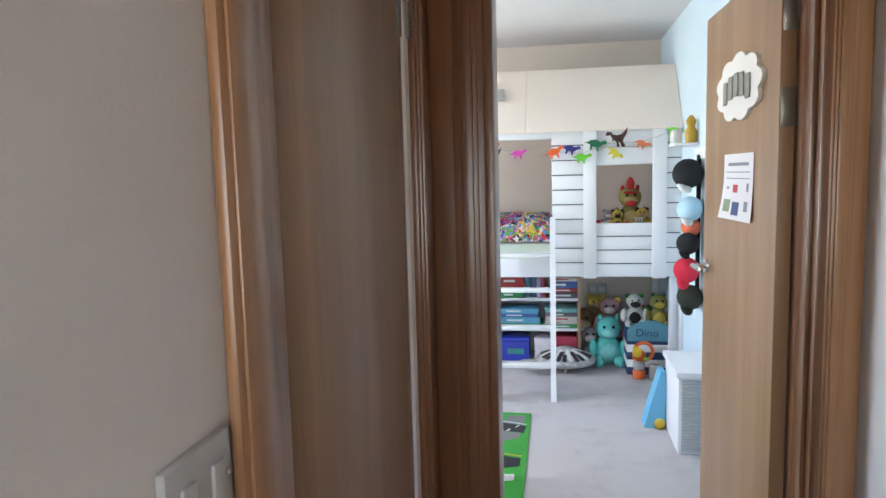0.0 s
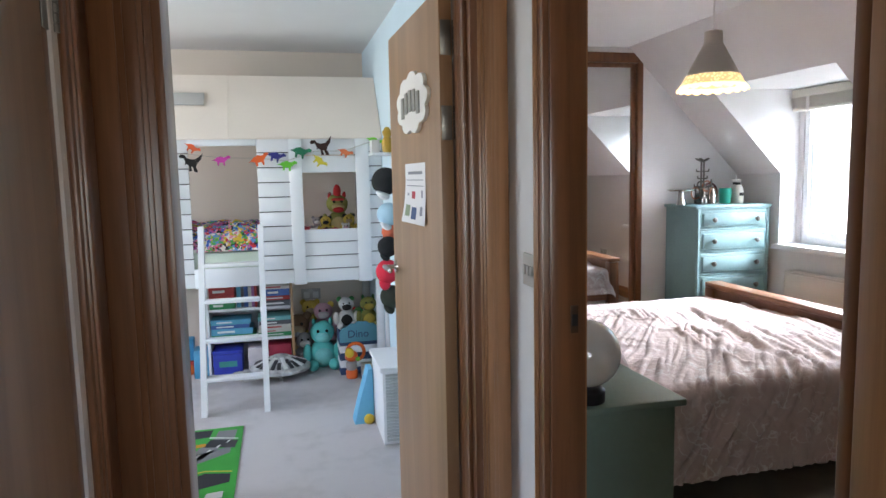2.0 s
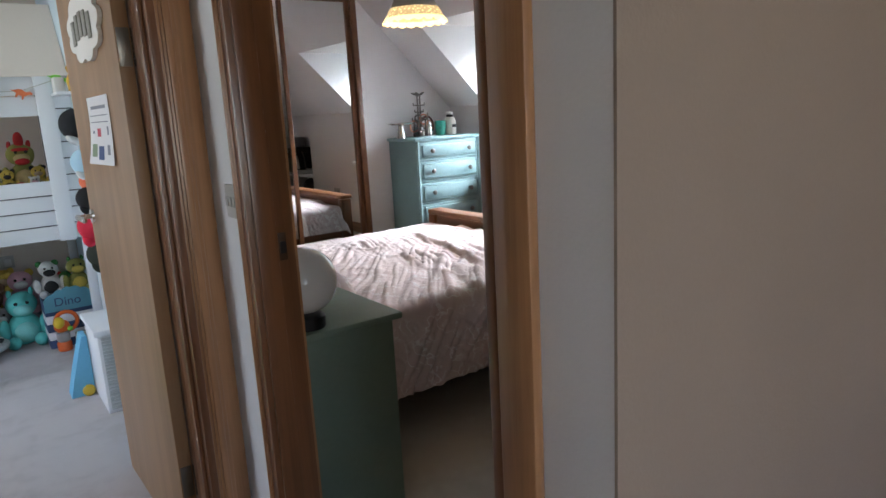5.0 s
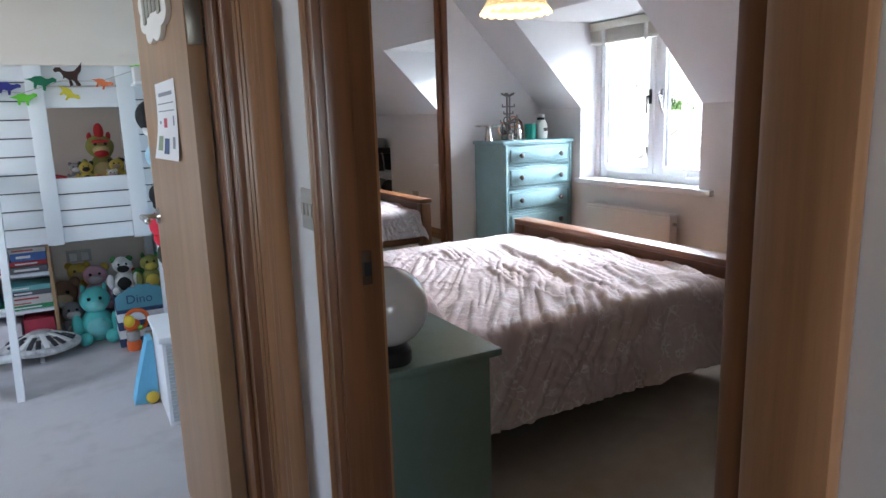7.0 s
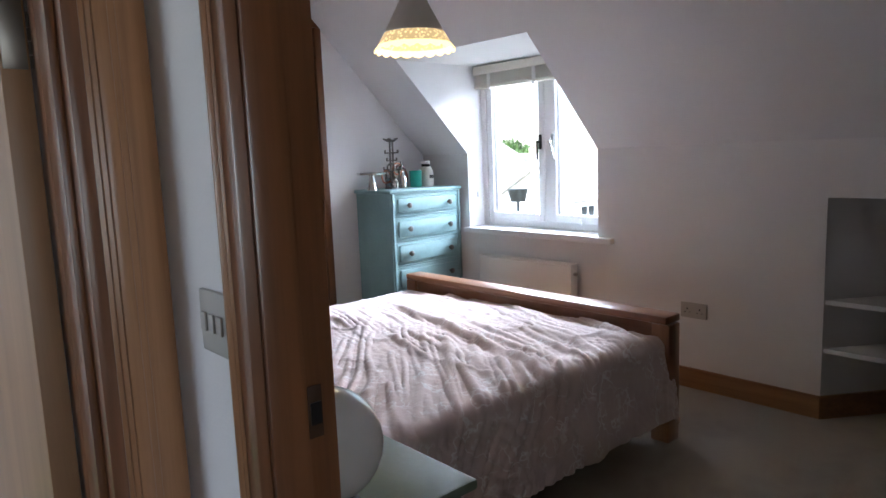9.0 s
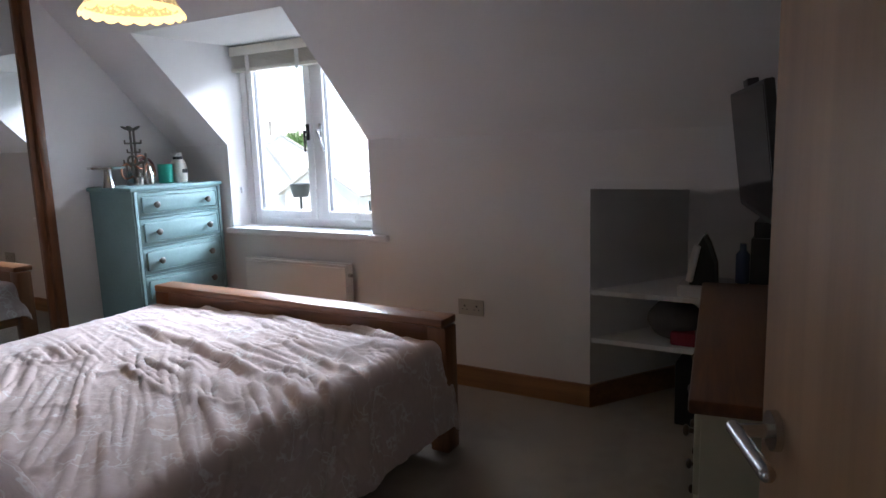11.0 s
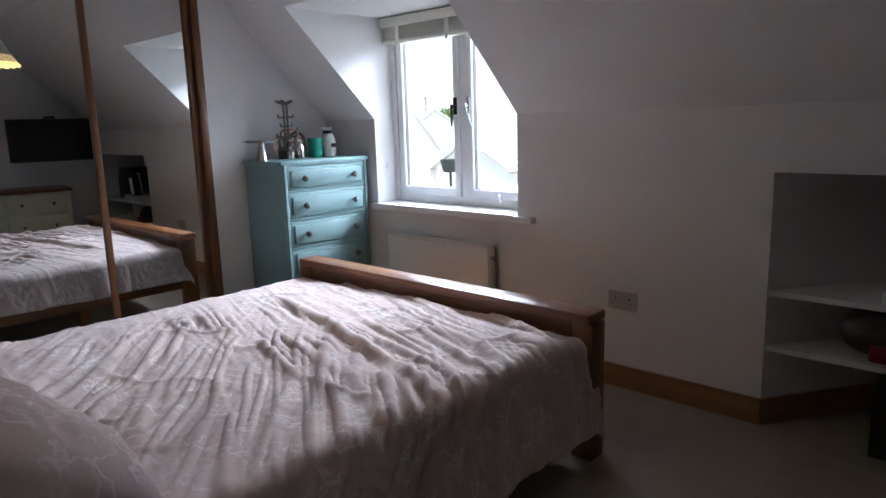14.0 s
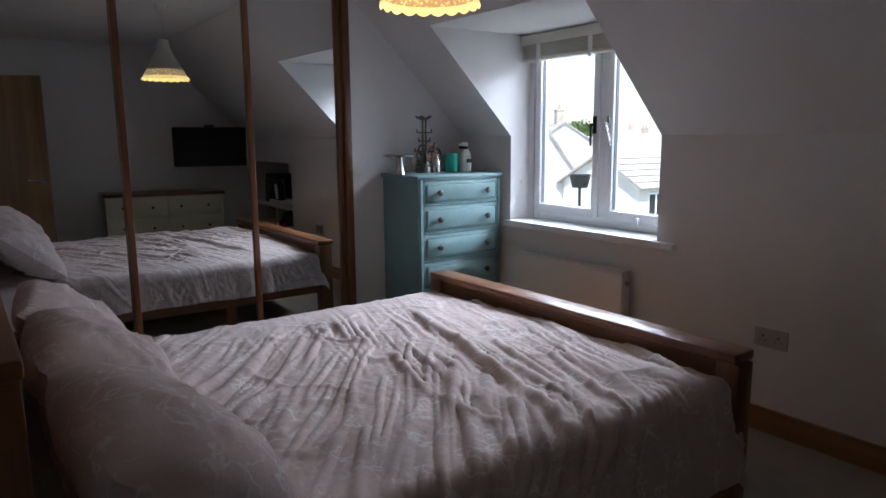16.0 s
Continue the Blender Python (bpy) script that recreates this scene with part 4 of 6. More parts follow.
copy_thing(bt, pose(4.215, 4.91, ZT))

# ---- bedroom: pendant lamp ----
LX, LY, LZ = 2.863, 3.328, 1.79
pe = thing("pendant_lamp", (LX, LY, LZ), "cream cone pendant lamp with glowing lace hem, lit", "ceiling lamp")
SHADE = paint("cream_lampshade", (0.62, 0.59, 0.53), 0.8, 0.03, 200, 0.2)
bm = B()
lathe(bm, [(0.132, 0.078), (0.05, 0.235), (0.046, 0.24), (0.044, 0.30), (0.03, 0.305), (0.028, 0.303), (0.04, 0.297), (0.043, 0.238), (0.047, 0.233), (0.129, 0.078)], (LX, LY, LZ), 40, False)
part("shade", bm, SHADE, pe)
# the lace emits by itself, in place of bulb light coming through
m_, nt_, b_ = nodes_of("glowing_lace")
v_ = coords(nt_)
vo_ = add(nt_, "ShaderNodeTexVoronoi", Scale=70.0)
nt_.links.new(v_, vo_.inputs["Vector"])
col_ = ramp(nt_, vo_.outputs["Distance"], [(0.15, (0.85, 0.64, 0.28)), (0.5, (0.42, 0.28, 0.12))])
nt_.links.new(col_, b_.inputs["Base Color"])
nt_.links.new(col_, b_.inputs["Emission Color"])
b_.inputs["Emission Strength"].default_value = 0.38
bm = B()
n = 60
top, bot = [], []
for k in range(n):
    a = 2 * math.pi * k / n
    scal = 0.008 * abs(math.sin(a * 10))
    top.append(bm.verts.new((LX + 0.133 * math.cos(a), LY + 0.133 * math.sin(a), LZ + 0.080)))
    bot.append(bm.verts.new((LX + 0.160 * math.cos(a), LY + 0.160 * math.sin(a), LZ + 0.03)))
for k in range(n):
    bm.faces.new((top[k], top[(k + 1) % n], bot[(k + 1) % n], bot[k]))
part("lace_band", bm, m_, pe, "cream lace band, own glow for the bulb behind it")
bm = B()
top, bot = [], []
n = 80
for k in range(n):
    a = 2 * math.pi * k / n
    top.append(bm.verts.new((LX + 0.160 * math.cos(a), LY + 0.160 * math.sin(a), LZ + 0.031)))
    bot.append(bm.verts.new((LX + 0.176 * math.cos(a), LY + 0.176 * math.sin(a), LZ + 0.012 - 0.012 * abs(math.sin(a * 10)))))
for k in range(n):
    bm.faces.new((top[k], top[(k + 1) % n], bot[(k + 1) % n], bot[k]))
# hem emission likewise stands for the bulb shining through the cloth
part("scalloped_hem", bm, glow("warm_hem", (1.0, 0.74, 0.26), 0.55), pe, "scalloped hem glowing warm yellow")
bm = B()
ball(bm, (LX, LY, LZ + 0.13), 0.028, (1, 1, 1.2))
part("bulb", bm, glow("warm_bulb", (1.0, 0.72, 0.35), 6.0), pe)
bm = B()
rod(bm, (LX, LY, LZ + 0.3), (LX, LY, H - 0.03), 0.0035, None, 8)
rod(bm, (LX, LY, LZ + 0.15), (LX, LY, LZ + 0.3), 0.018, None, 12)
part("cord", bm, plain("white_cord", (0.75, 0.74, 0.72), 0.5), pe)
bm = B()
lathe(bm, [(0.012, -0.05), (0.03, -0.045), (0.042, -0.012), (0.045, 0)], (LX, LY, H), 24)
part("ceiling_rose", bm, plain("white_rose", (0.78, 0.77, 0.75), 0.5), pe)
bulb = new("pendant_bulb", bpy.data.lights.new("pendant_bulb", "POINT"))
bulb.data.energy, bulb.data.color, bulb.data.shadow_soft_size = 0.4, (1.0, 0.75, 0.42), 0.03
bulb.location = (LX, LY, LZ + 0.085)

# ---- bedroom: cream chest, television, alcove things ----
CREAM = paint("cream_painted_wood", (0.60, 0.57, 0.43), 0.45, 0.04, 80, 0.08)
co = thing("wide_chest", (0, 0, 0), "cream painted chest of drawers with dark wooden top", "chest of drawers")
L = 1.19
bm = B()
box(bm, 0.02, L - 0.02, -0.47, -0.025, 0.08, 0.75, 0.004)
for x in (0.02, L - 0.08):
    for y in (-0.47, -0.085):
        box(bm, x, x + 0.06, y, y + 0.06, 0, 0.08, 0.004)
part("body", bm, CREAM, co)
bm = B()
box(bm, 0, L, -0.49, 0, 0.752, 0.785, 0.008)
part("top", bm, wood("dark_wood_top", (0.09, 0.032, 0.012), (0.21, 0.085, 0.034), (0.8, 14, 14), 0.4, 0.2), co, "dark stained wooden top")
for z0, z1 in ((0.55, 0.73), (0.33, 0.52), (0.11, 0.30)):
    for x0, x1 in ((0.05, 0.585), (0.605, 1.14)):
        bm = B()
        box(bm, x0, x1, -0.027, -0.012, z0, z1, 0.004)
        dw = part("drawer", bm, CREAM, co)
        for x in (x0 + 0.13, x1 - 0.13):
            bm = B()
            rod(bm, (x, -0.012, (z0 + z1) / 2), (x, 0.004, (z0 + z1) / 2), 0.006, None, 10)
            ball(bm, (x, 0.008, (z0 + z1) / 2), 0.014, (1, 0.6, 1), 12, 8)
            part("knob", bm, plain("dark_knob", (0.06, 0.035, 0.02), 0.3), dw, "dark round knob")
co.matrix_basis = pose(2.66, 1.40, 0, 0, 0, 8.3)
tv = thing("television", (0, 0, 0), "black flat television on a wall bracket, off", "television")
bm = B()
box(bm, -0.38, 0.38, -0.03, 0.0, -0.22, 0.205, 0.006)
box(bm, -0.2, 0.2, -0.06, -0.028, -0.18, 0.1, 0.01)
part("casing", bm, BLACK, tv)
bm = B()
box(bm, -0.366, 0.366, 0.0, 0.0015, -0.2, 0.19)
SCREEN = plain("black_screen", (0.004, 0.004, 0.005), 0.22)
SCREEN.node_tree.nodes["Principled BSDF"].inputs["Specular IOR Level"].default_value = 0.15
part("screen", bm, SCREEN, tv)
bm = B()
box(bm, -0.05, 0.05, -0.04, -0.005, 0.205, 0.23, 0.004)
part("camera_bar", bm, BLACK, tv)
bm = B()
rod(bm, (0, -0.05, 0), (0.06, -0.30, 0), 0.018)
rod(bm, (0.06, -0.30, 0), (0.02, -0.57, 0), 0.018)
box(bm, -0.06, 0.10, -0.595, -0.57, -0.12, 0.12, 0.004)
part("bracket", bm, BLACK, tv)
tv.matrix_basis = pose(3.755, 1.42, 1.262, -7, 0, 14)
bm = B()
box(bm, 4.48, 4.72, 1.12, 1.48, 0.5925, 0.86, 0.006)
box(bm, 4.49, 4.71, 1.13, 1.47, 0.86, 0.93, 0.004)
solo("media_box", bm, BLACK, "black printer box on the alcove shelf", "electronics")

ZS = 0.5925
bm = B()
box(bm, 4.39, 4.62, 1.47, 1.77, ZS, ZS + 0.055, 0.006)
solo("storage_tray", bm, paint("white_tray", (0.6, 0.6, 0.62), 0.5), "white storage tray on the alcove shelf", "tray")
ir = thing("steam_iron", (4.50, 1.655, ZS + 0.056), "black and white steam iron standing upright", "iron")
zi = ZS + 0.056
bm = B()
prism(bm, [(1.605, zi), (1.725, zi), (1.720, zi + 0.10), (1.690, zi + 0.19), (1.665, zi + 0.235), (1.640, zi + 0.19), (1.610, zi + 0.10)], "x", 4.47, 4.49)
part("soleplate", bm, STEEL, ir)
bm = B()
prism(bm, [(1.610, zi), (1.720, zi), (1.715, zi + 0.10), (1.685, zi + 0.185), (1.665, zi + 0.22), (1.645, zi + 0.185), (1.615, zi + 0.10)], "x", 4.40, 4.47)
part("body", bm, BLACK, ir)
bm = B()
for k in range(8):
    z = zi + 0.02 + 0.02 * k
    rod(bm, (4.385, 1.720 - 0.004 * k, z), (4.385, 1.716 - 0.004 * (k + 1), z + 0.022), 0.015, None, 10)
part("handle", bm, plain("white_iron_plastic", (0.75, 0.74, 0.74), 0.35), ir)
bm = B()
lathe(bm, [(0.028, 0), (0.03, 0.004), (0.03, 0.13), (0.015, 0.15), (0.014, 0.18)], (4.53, 1.515, ZS + 0.0555))
solo("spray_bottle", bm, plain("blue_bottle", (0.03, 0.06, 0.16), 0.3), "dark blue bottle on the alcove shelf", "bottle")
bm = B()
ball(bm, (4.52, 1.80, 0.354 + 0.095), 0.1, (1.1, 1.3, 0.95), 28, 18)
for v in bm.verts:
    v.co += Vector((0.012, 0.016, 0.0)) * noise.noise(v.co * 14) * 1.4
    v.co.z = max(v.co.z, 0.354)
solo("wool_cloth", bm, paint("grey_wool", (0.10, 0.095, 0.10), 0.95, 0.25, 120, 0.6), "bundled grey woollen cloth on alcove shelf", "cloth")
bm = B()
box(bm, 4.40, 4.52, 1.68, 1.80, 0.3535, 0.42, 0.012)
solo("red_pouch", bm, paint("red_cloth", (0.28, 0.03, 0.05), 0.85, 0.15, 120, 0.4), "red cloth pouch on alcove shelf", "pouch")
bm = B()
box(bm, 4.40, 4.52, 1.62, 1.655, 0.3535, 0.565, 0.004)
solo("upright_book", bm, plain("pale_book", (0.5, 0.48, 0.47), 0.6), "pale upright file on alcove shelf", "file")
bm = B()
box(bm, 4.33, 4.55, 1.64, 1.76, 0.0, 0.30, 0.01)
solo("speaker_box", bm, BLACK, "black upright speaker box on carpet", "speaker")

# ---- playroom: cabin bed ----
cb = thing("cabin_bed", (0.25, 5.15, 0), "white planked cabin bed with a sloping house roof", "bed")
YF = 4.70
PW = 0.0945
CREAMROOF = paint("ivory_roof_board", (0.79, 0.705, 0.625), 0.6, 0.025, 60, 0.1)


def planks(x0, x1, z0, z1):
    n = round((z1 - z0) / PW)
    h = (z1 - z0) / n
    for k in range(n):
        bm = B()
        box(bm, x0, x1, YF, YF + 0.018, z0 + k * h + 0.0035, z0 + (k + 1) * h - 0.0035, 0.0015)
        part("plank", bm, WHITE_PAINTED, cb)


ZB, ZTOP = 0.70, 1.65
planks(-0.80, 0.12, ZB, ZTOP)
planks(0.535, 0.74, ZB, ZTOP)
planks(0.81, 1.165, ZB, 1.054)
planks(0.81, 1.165, 1.42, ZTOP)
planks(1.245, 1.338, ZB, ZTOP)
for x0, x1 in ((0.735, 0.815), (1.162, 1.25), (-0.80, -0.72)):
    bm = B()
    box(bm, x0, x1, YF - 0.022, YF + 0.0, ZB - 0.005, ZTOP + 0.002, 0.003)
    part("batten", bm, WHITE_PAINTED, cb)
# dark sheets added behind the planks as the shade in their gaps
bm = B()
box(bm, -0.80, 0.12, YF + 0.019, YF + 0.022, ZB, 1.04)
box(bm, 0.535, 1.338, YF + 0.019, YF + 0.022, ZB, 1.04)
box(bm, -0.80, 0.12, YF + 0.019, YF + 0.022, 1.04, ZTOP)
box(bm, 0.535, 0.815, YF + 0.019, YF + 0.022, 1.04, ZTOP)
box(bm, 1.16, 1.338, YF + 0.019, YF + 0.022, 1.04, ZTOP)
part("gap_shade", bm, paint("gap_shade_grey", (0.10, 0.10, 0.105), 0.8), cb)
bm = B()
box(bm, 0.12, 0.535, YF - 0.004, YF + 0.018, ZB, 0.825, 0.003)
part("side_board", bm, WHITE_PAINTED, cb)
bm = B()
box(bm, 0.12, 0.535, YF - 0.012, YF + 0.02, 1.60, ZTOP, 0.003)
part("lintel", bm, WHITE_PAINTED, cb)
bm = B()
for x, y in ((-0.79, 5.52), (1.28, 5.52), (-0.79, 4.73), (1.28, 4.73)):
    box(bm, x, x + 0.05, y, y + 0.05, 0, ZB + 0.05 if y < 5 else 1.0, 0.004)
    part("post", bm, WHITE_PAINTED, cb)
    bm = B()
bm.free()
bm = B()
box(bm, -0.79, 1.335, YF + 0.025, 5.57, ZB, ZB + 0.03)
part("bed_base", bm, WHITE_PAINTED, cb)
bm = B()
prism(bm, [(YF - 0.03, 1.655), (YF - 0.03, 1.64), (YF - 0.005, 1.64), (4.99, 2.06), (4.975, 2.075)], "x", 0.372, 1.338)
part("roof", bm, CREAMROOF, cb, "ivory sloping roof board")
bm = B()
prism(bm, [(YF - 0.03, 1.655), (YF - 0.03, 1.64), (YF - 0.005, 1.64), (4.99, 2.06), (4.975, 2.075)], "x", -0.80, 0.369)
roof = part("roof", bm, CREAMROOF, cb, "ivory sloping roof board")
bm = B()
v = box(bm, -0.17, 0.1, -0.05, 0.05, -0.004, 0.004, 0.002)
bmesh.ops.transform(bm, matrix=pose(0.125, 4.83, 1.905, 54.5, 0, 0), verts=bm.verts)
part("roof_vent", bm, paint("grey_vent", (0.5, 0.49, 0.47), 0.6), roof, "pale grey vent plate")

la = thing("bed_ladder", (0.36, 4.3, 0), "white wooden ladder leaning on cabin bed", "ladder")
for x in (0.16, 0.52):
    bm = B()
    prism(bm, [(4.265, 0), (4.325, 0), (4.695, 1.085), (4.675, 1.10), (4.64, 1.10)], "x", x, x + 0.034)
    part("stringer", bm, WHITE_PAINTED, la)
for z in (0.19, 0.41, 0.635, 0.85):
    y = 4.29 + 0.345 * z
    bm = B()
    box(bm, 0.194, 0.52, y - 0.03, y + 0.045, z, z + 0.022, 0.003)
    part("rung", bm, WHITE_PAINTED, la)


def patches(name, colours, scale, rough=0.9):
    """Cloth with a crowded bright print."""
    m, nt, b = nodes_of(name)
    v = coords(nt)
    w = add(nt, "ShaderNodeTexNoise", Scale=scale * 0.7, Detail=2.0)
    nt.links.new(v, w.inputs["Vector"])
    mixv = nt.nodes.new("ShaderNodeMix")
    mixv.data_type = "VECTOR"
    mixv.inputs[0].default_value = 0.12
    nt.links.new(v, mixv.inputs[4])
    nt.links.new(w.outputs["Color"], mixv.inputs[5])
    vo = add(nt, "ShaderNodeTexVoronoi", Scale=scale)
    nt.links.new(mixv.outputs[1], vo.inputs["Vector"])
    sep = nt.nodes.new("ShaderNodeSeparateColor")
    nt.links.new(vo.outputs["Color"], sep.inputs[0])
    n = len(colours)
    r = nt.nodes.new("ShaderNodeValToRGB")
    r.color_ramp.interpolation = "CONSTANT"
    el = r.color_ramp.elements
    while len(el) < n:
        el.new(0.5)
    for k, (e, c) in enumerate(zip(el, colours)):
        e.position, e.color = k / n, rgb(c)
    nt.links.new(sep.outputs[0], r.inputs[0])
    nt.links.new(r.outputs[0], b.inputs["Base Color"])
    b.inputs["Roughness"].default_value = rough
    return m


BRIGHT = [(0.6, 0.04, 0.06), (0.7, 0.5, 0.05), (0.05, 0.12, 0.5), (0.1, 0.4, 0.08), (0.75, 0.7, 0.65), (0.5, 0.1, 0.35), (0.75, 0.25, 0.35), (0.02, 0.02, 0.03), (0.12, 0.3, 0.6)]
bm = B()
box(bm, -0.78, 1.33, YF + 0.03, 5.56, 0.7305, 0.93, 0.03)
solo("cabin_mattress", bm, paint("pale_green_sheet", (0.62, 0.70, 0.60), 0.9, 0.03, 90, 0.2), "pale green sheeted mattress in cabin bed", "mattress")


def cover(x0, x1, y0, y1, z, thick, seed, material, label, name):
    bm = B()
    nx, ny = 44, 26
    g = []
    for i in range(nx + 1):
        row = []
        for j in range(ny + 1):
            u, v = i / nx, j / ny
            x, y = x0 + (x1 - x0) * u, y0 + (y1 - y0) * v
            e = min(u, 1 - u, v, 1 - v) * 7
            h = min(1, e) ** 0.5 * thick
            row.append(bm.verts.new((x, y, z + h * (1 + 0.35 * noise.noise((x * 5 + seed, y * 5, 0)) + 0.18 * noise.noise((x * 14, y * 14 + seed, 2))))))
        g.append(row)
    for i in range(nx):
        for j in range(ny):
            bm.faces.new((g[i][j], g[i + 1][j], g[i + 1][j + 1], g[i][j + 1]))
    return solo(name, bm, material, label, "bedding")


cover(-0.75, 0.66, YF + 0.02, 5.5, 0.932, 0.155, 2.0, patches("comic_print_cotton", BRIGHT, 42), "rumpled bright comic print child's duvet", "printed_duvet")
cover(0.70, 1.32, YF + 0.05, 5.5, 0.932, 0.10, 7.0, patches("red_print_cotton", [(0.55, 0.03, 0.05), (0.6, 0.04, 0.06), (0.7, 0.62, 0.6), (0.4, 0.02, 0.04), (0.55, 0.03, 0.05), (0.15, 0.1, 0.2)], 18), "red patterned child's blanket in cabin bed", "printed_blanket")

# ---- playroom: soft toys ----


def fur(name, colour):
    return paint(name, colour, 0.95, 0.18, 150, 0.8, 0.0, 9.0)


def soft_toy(name, c, h, colours, label, lean=0.0, ears="round"):
    """A seated plush figure: body, head, snout, ears, arms and legs; h is its height, c the middle of its base."""
    body_m, face_m, top_m = colours
    x, y, z = c
    t = thing(name, c, label, "soft toy")

    def lump(nm, off, r, s, mt):
        bm = B()
        ball(bm, (x + off[0] * h, y + off[1] * h, z + off[2] * h), r * h, s, 20, 14)
        for v in bm.verts:
            v.co += (v.co - Vector((x, y, z + off[2] * h))).normalized() * 0.03 * h * noise.noise(v.co * (4 / h))
            v.co.z = max(v.co.z, z)
        part(nm, bm, mt, t)

    lump("body", (0, 0, 0.27), 0.27, (0.95, 0.85, 1.05), body_m)
    lump("belly", (0, -0.12, 0.25), 0.19, (0.95, 0.85, 1.0), face_m)
    lump("head", (lean, -0.02, 0.70), 0.23, (1.05, 0.95, 0.95), body_m)
    lump("snout", (lean, -0.2, 0.64), 0.12, (1.2, 0.8, 0.8), face_m)
    for s in (-1, 1):
        if ears == "round":
            lump("ear", (lean + s * 0.19, 0, 0.86), 0.085, (1, 0.6, 1), top_m)
        elif ears == "long":
            lump("ear", (lean + s * 0.1, 0.02, 0.98), 0.07, (0.8, 0.5, 2.2), top_m)
        else:
            lump("horn", (lean + s * 0.16, 0, 0.9), 0.06, (0.7, 0.7, 1.3), top_m)
        lump("arm", (s * 0.30, -0.10, 0.30), 0.10, (0.85, 0.9, 2.0), body_m)
        lump("leg", (s * 0.20, -0.28, 0.10), 0.11, (0.95, 1.7, 0.95), body_m)
        lump("eye", (lean + s * 0.085, -0.215, 0.76), 0.03, (1, 0.6, 1), EYE_BLACK)
    return t


EYE_BLACK = plain("shiny_black_eye", (0.01, 0.01, 0.01), 0.2)
F_TEAL, F_PALE = fur("turquoise_plush", (0.12, 0.54, 0.50)), fur("pale_turquoise_plush", (0.22, 0.58, 0.55))
F_BROWN, F_TAN = fur("brown_plush", (0.20, 0.11, 0.06)), fur("tan_plush", (0.45, 0.33, 0.2))
F_GREY, F_WHITE = fur("grey_plush", (0.3, 0.29, 0.3)), fur("white_plush", (0.7, 0.68, 0.66))
F_PINK, F_YELLOW = fur("pink_plush", (0.65, 0.38, 0.45)), fur("yellow_plush", (0.62, 0.45, 0.08))
F_GREEN, F_OLIVE = fur("green_plush", (0.05, 0.22, 0.06)), fur("olive_plush", (0.25, 0.24, 0.06))
F_RED, F_BLACK = fur("red_plush", (0.5, 0.03, 0.03)), fur("black_plush", (0.02, 0.02, 0.02))

soft_toy("plush_monster", (0.925, 5.16, 0.0), 0.37, (F_TEAL, F_PALE, F_TEAL), "turquoise plush monster sitting on the carpet", 0.0, "horn")
soft_toy("plush_bear", (0.75, 5.36, 0.0), 0.40, (F_BROWN, F_TAN, F_BROWN), "brown plush bear sitting against wall")
soft_toy("plush_bear", (0.80, 5.24, 0.0), 0.27, (F_GREY, F_WHITE, F_GREY), "small grey plush bear beside brown bear")
soft_toy("plush_rabbit", (0.95, 5.38, 0.16), 0.30, (F_PINK, F_WHITE, F_YELLOW), "pink plush rabbit behind turquoise monster", 0.0, "round")
soft_toy("plush_lion", (0.86, 5.46, 0.20), 0.27, (F_YELLOW, F_TAN, F_YELLOW), "yellow plush lion against playroom wall")
for c, r, mt in (((0.95, 5.40, 0.08), 0.09, F_GREY), ((0.86, 5.46, 0.10), 0.11, F_TAN)):
    bm = B()
    ball(bm, c, r, (1.4, 1.0, 0.95), 20, 12)
    for v in bm.verts:
        v.co.z = max(v.co.z, 0.0)
    solo("plush_cushion", bm, mt, "round plush cushion under soft toys on carpet", "cushion")
dragon = soft_toy("plush_dragon", (1.06, 5.02, 0.985), 0.31, (F_OLIVE, fur("cream_plush", (0.55, 0.43, 0.2)), F_RED), "olive and cream plush dragon with red horns", 0.0, "horn")
for nm, c, r, sc in (("crest", (1.06, 5.0, 1.29), 0.034, (0.8, 0.8, 1.5)), ("mouth", (1.06, 4.94, 1.165), 0.03, (1.3, 0.7, 0.7)), ("brow", (1.06, 4.965, 1.235), 0.03, (1.6, 0.6, 0.4))):
    bm = B()
    ball(bm, c, r, sc, 16, 10)
    part(nm, bm, F_RED, dragon, "bright red plush")
soft_toy("plush_bear", (0.97, 4.95, 0.985), 0.15, (F_YELLOW, F_BLACK, F_BLACK), "small yellow and black plush on red blanket")
soft_toy("plush_bear", (1.13, 4.95, 0.985), 0.16, (F_YELLOW, F_TAN, F_BLACK), "small golden plush on red blanket")
soft_toy("plush_mouse", (1.10, 4.87, 0.975), 0.11, (F_WHITE, F_PINK, F_WHITE), "small white plush mouse on red blanket")
soft_toy("plush_seal", (0.92, 5.10, 0.985), 0.14, (F_GREY, F_WHITE, F_GREY), "small grey plush seal on red blanket")
soft_toy("plush_turtle", (1.26, 5.06, 0.302), 0.24, (F_OLIVE, F_YELLOW, F_GREEN), "olive plush turtle on the striped toy box", 0.0, "horn")
soft_toy("plush_frog", (1.19, 5.10, 0.302), 0.15, (F_GREEN, F_GREEN, F_RED), "green plush frog on the striped toy box")
soft_toy("toy_robot", (1.10, 5.08, 0.302), 0.24, (F_WHITE, F_BLACK, F_GREEN), "white and black toy spaceman on toy box")

# ---- playroom: bookcase and its contents ----
bc = thing("low_bookcase", (0.435, 5.22, 0), "low white bookcase full of books and games", "bookcase")
for x0, x1, nm in ((0.135, 0.153, "side"), (0.708, 0.726, "side")):
    bm = B()
    box(bm, x0, x1, 5.05, 5.36, 0, 0.69, 0.002)
    part(nm, bm, WHITE_PAINTED if x0 < 0.5 else wood("pine_side", (0.3, 0.17, 0.08), (0.45, 0.28, 0.14)), bc)
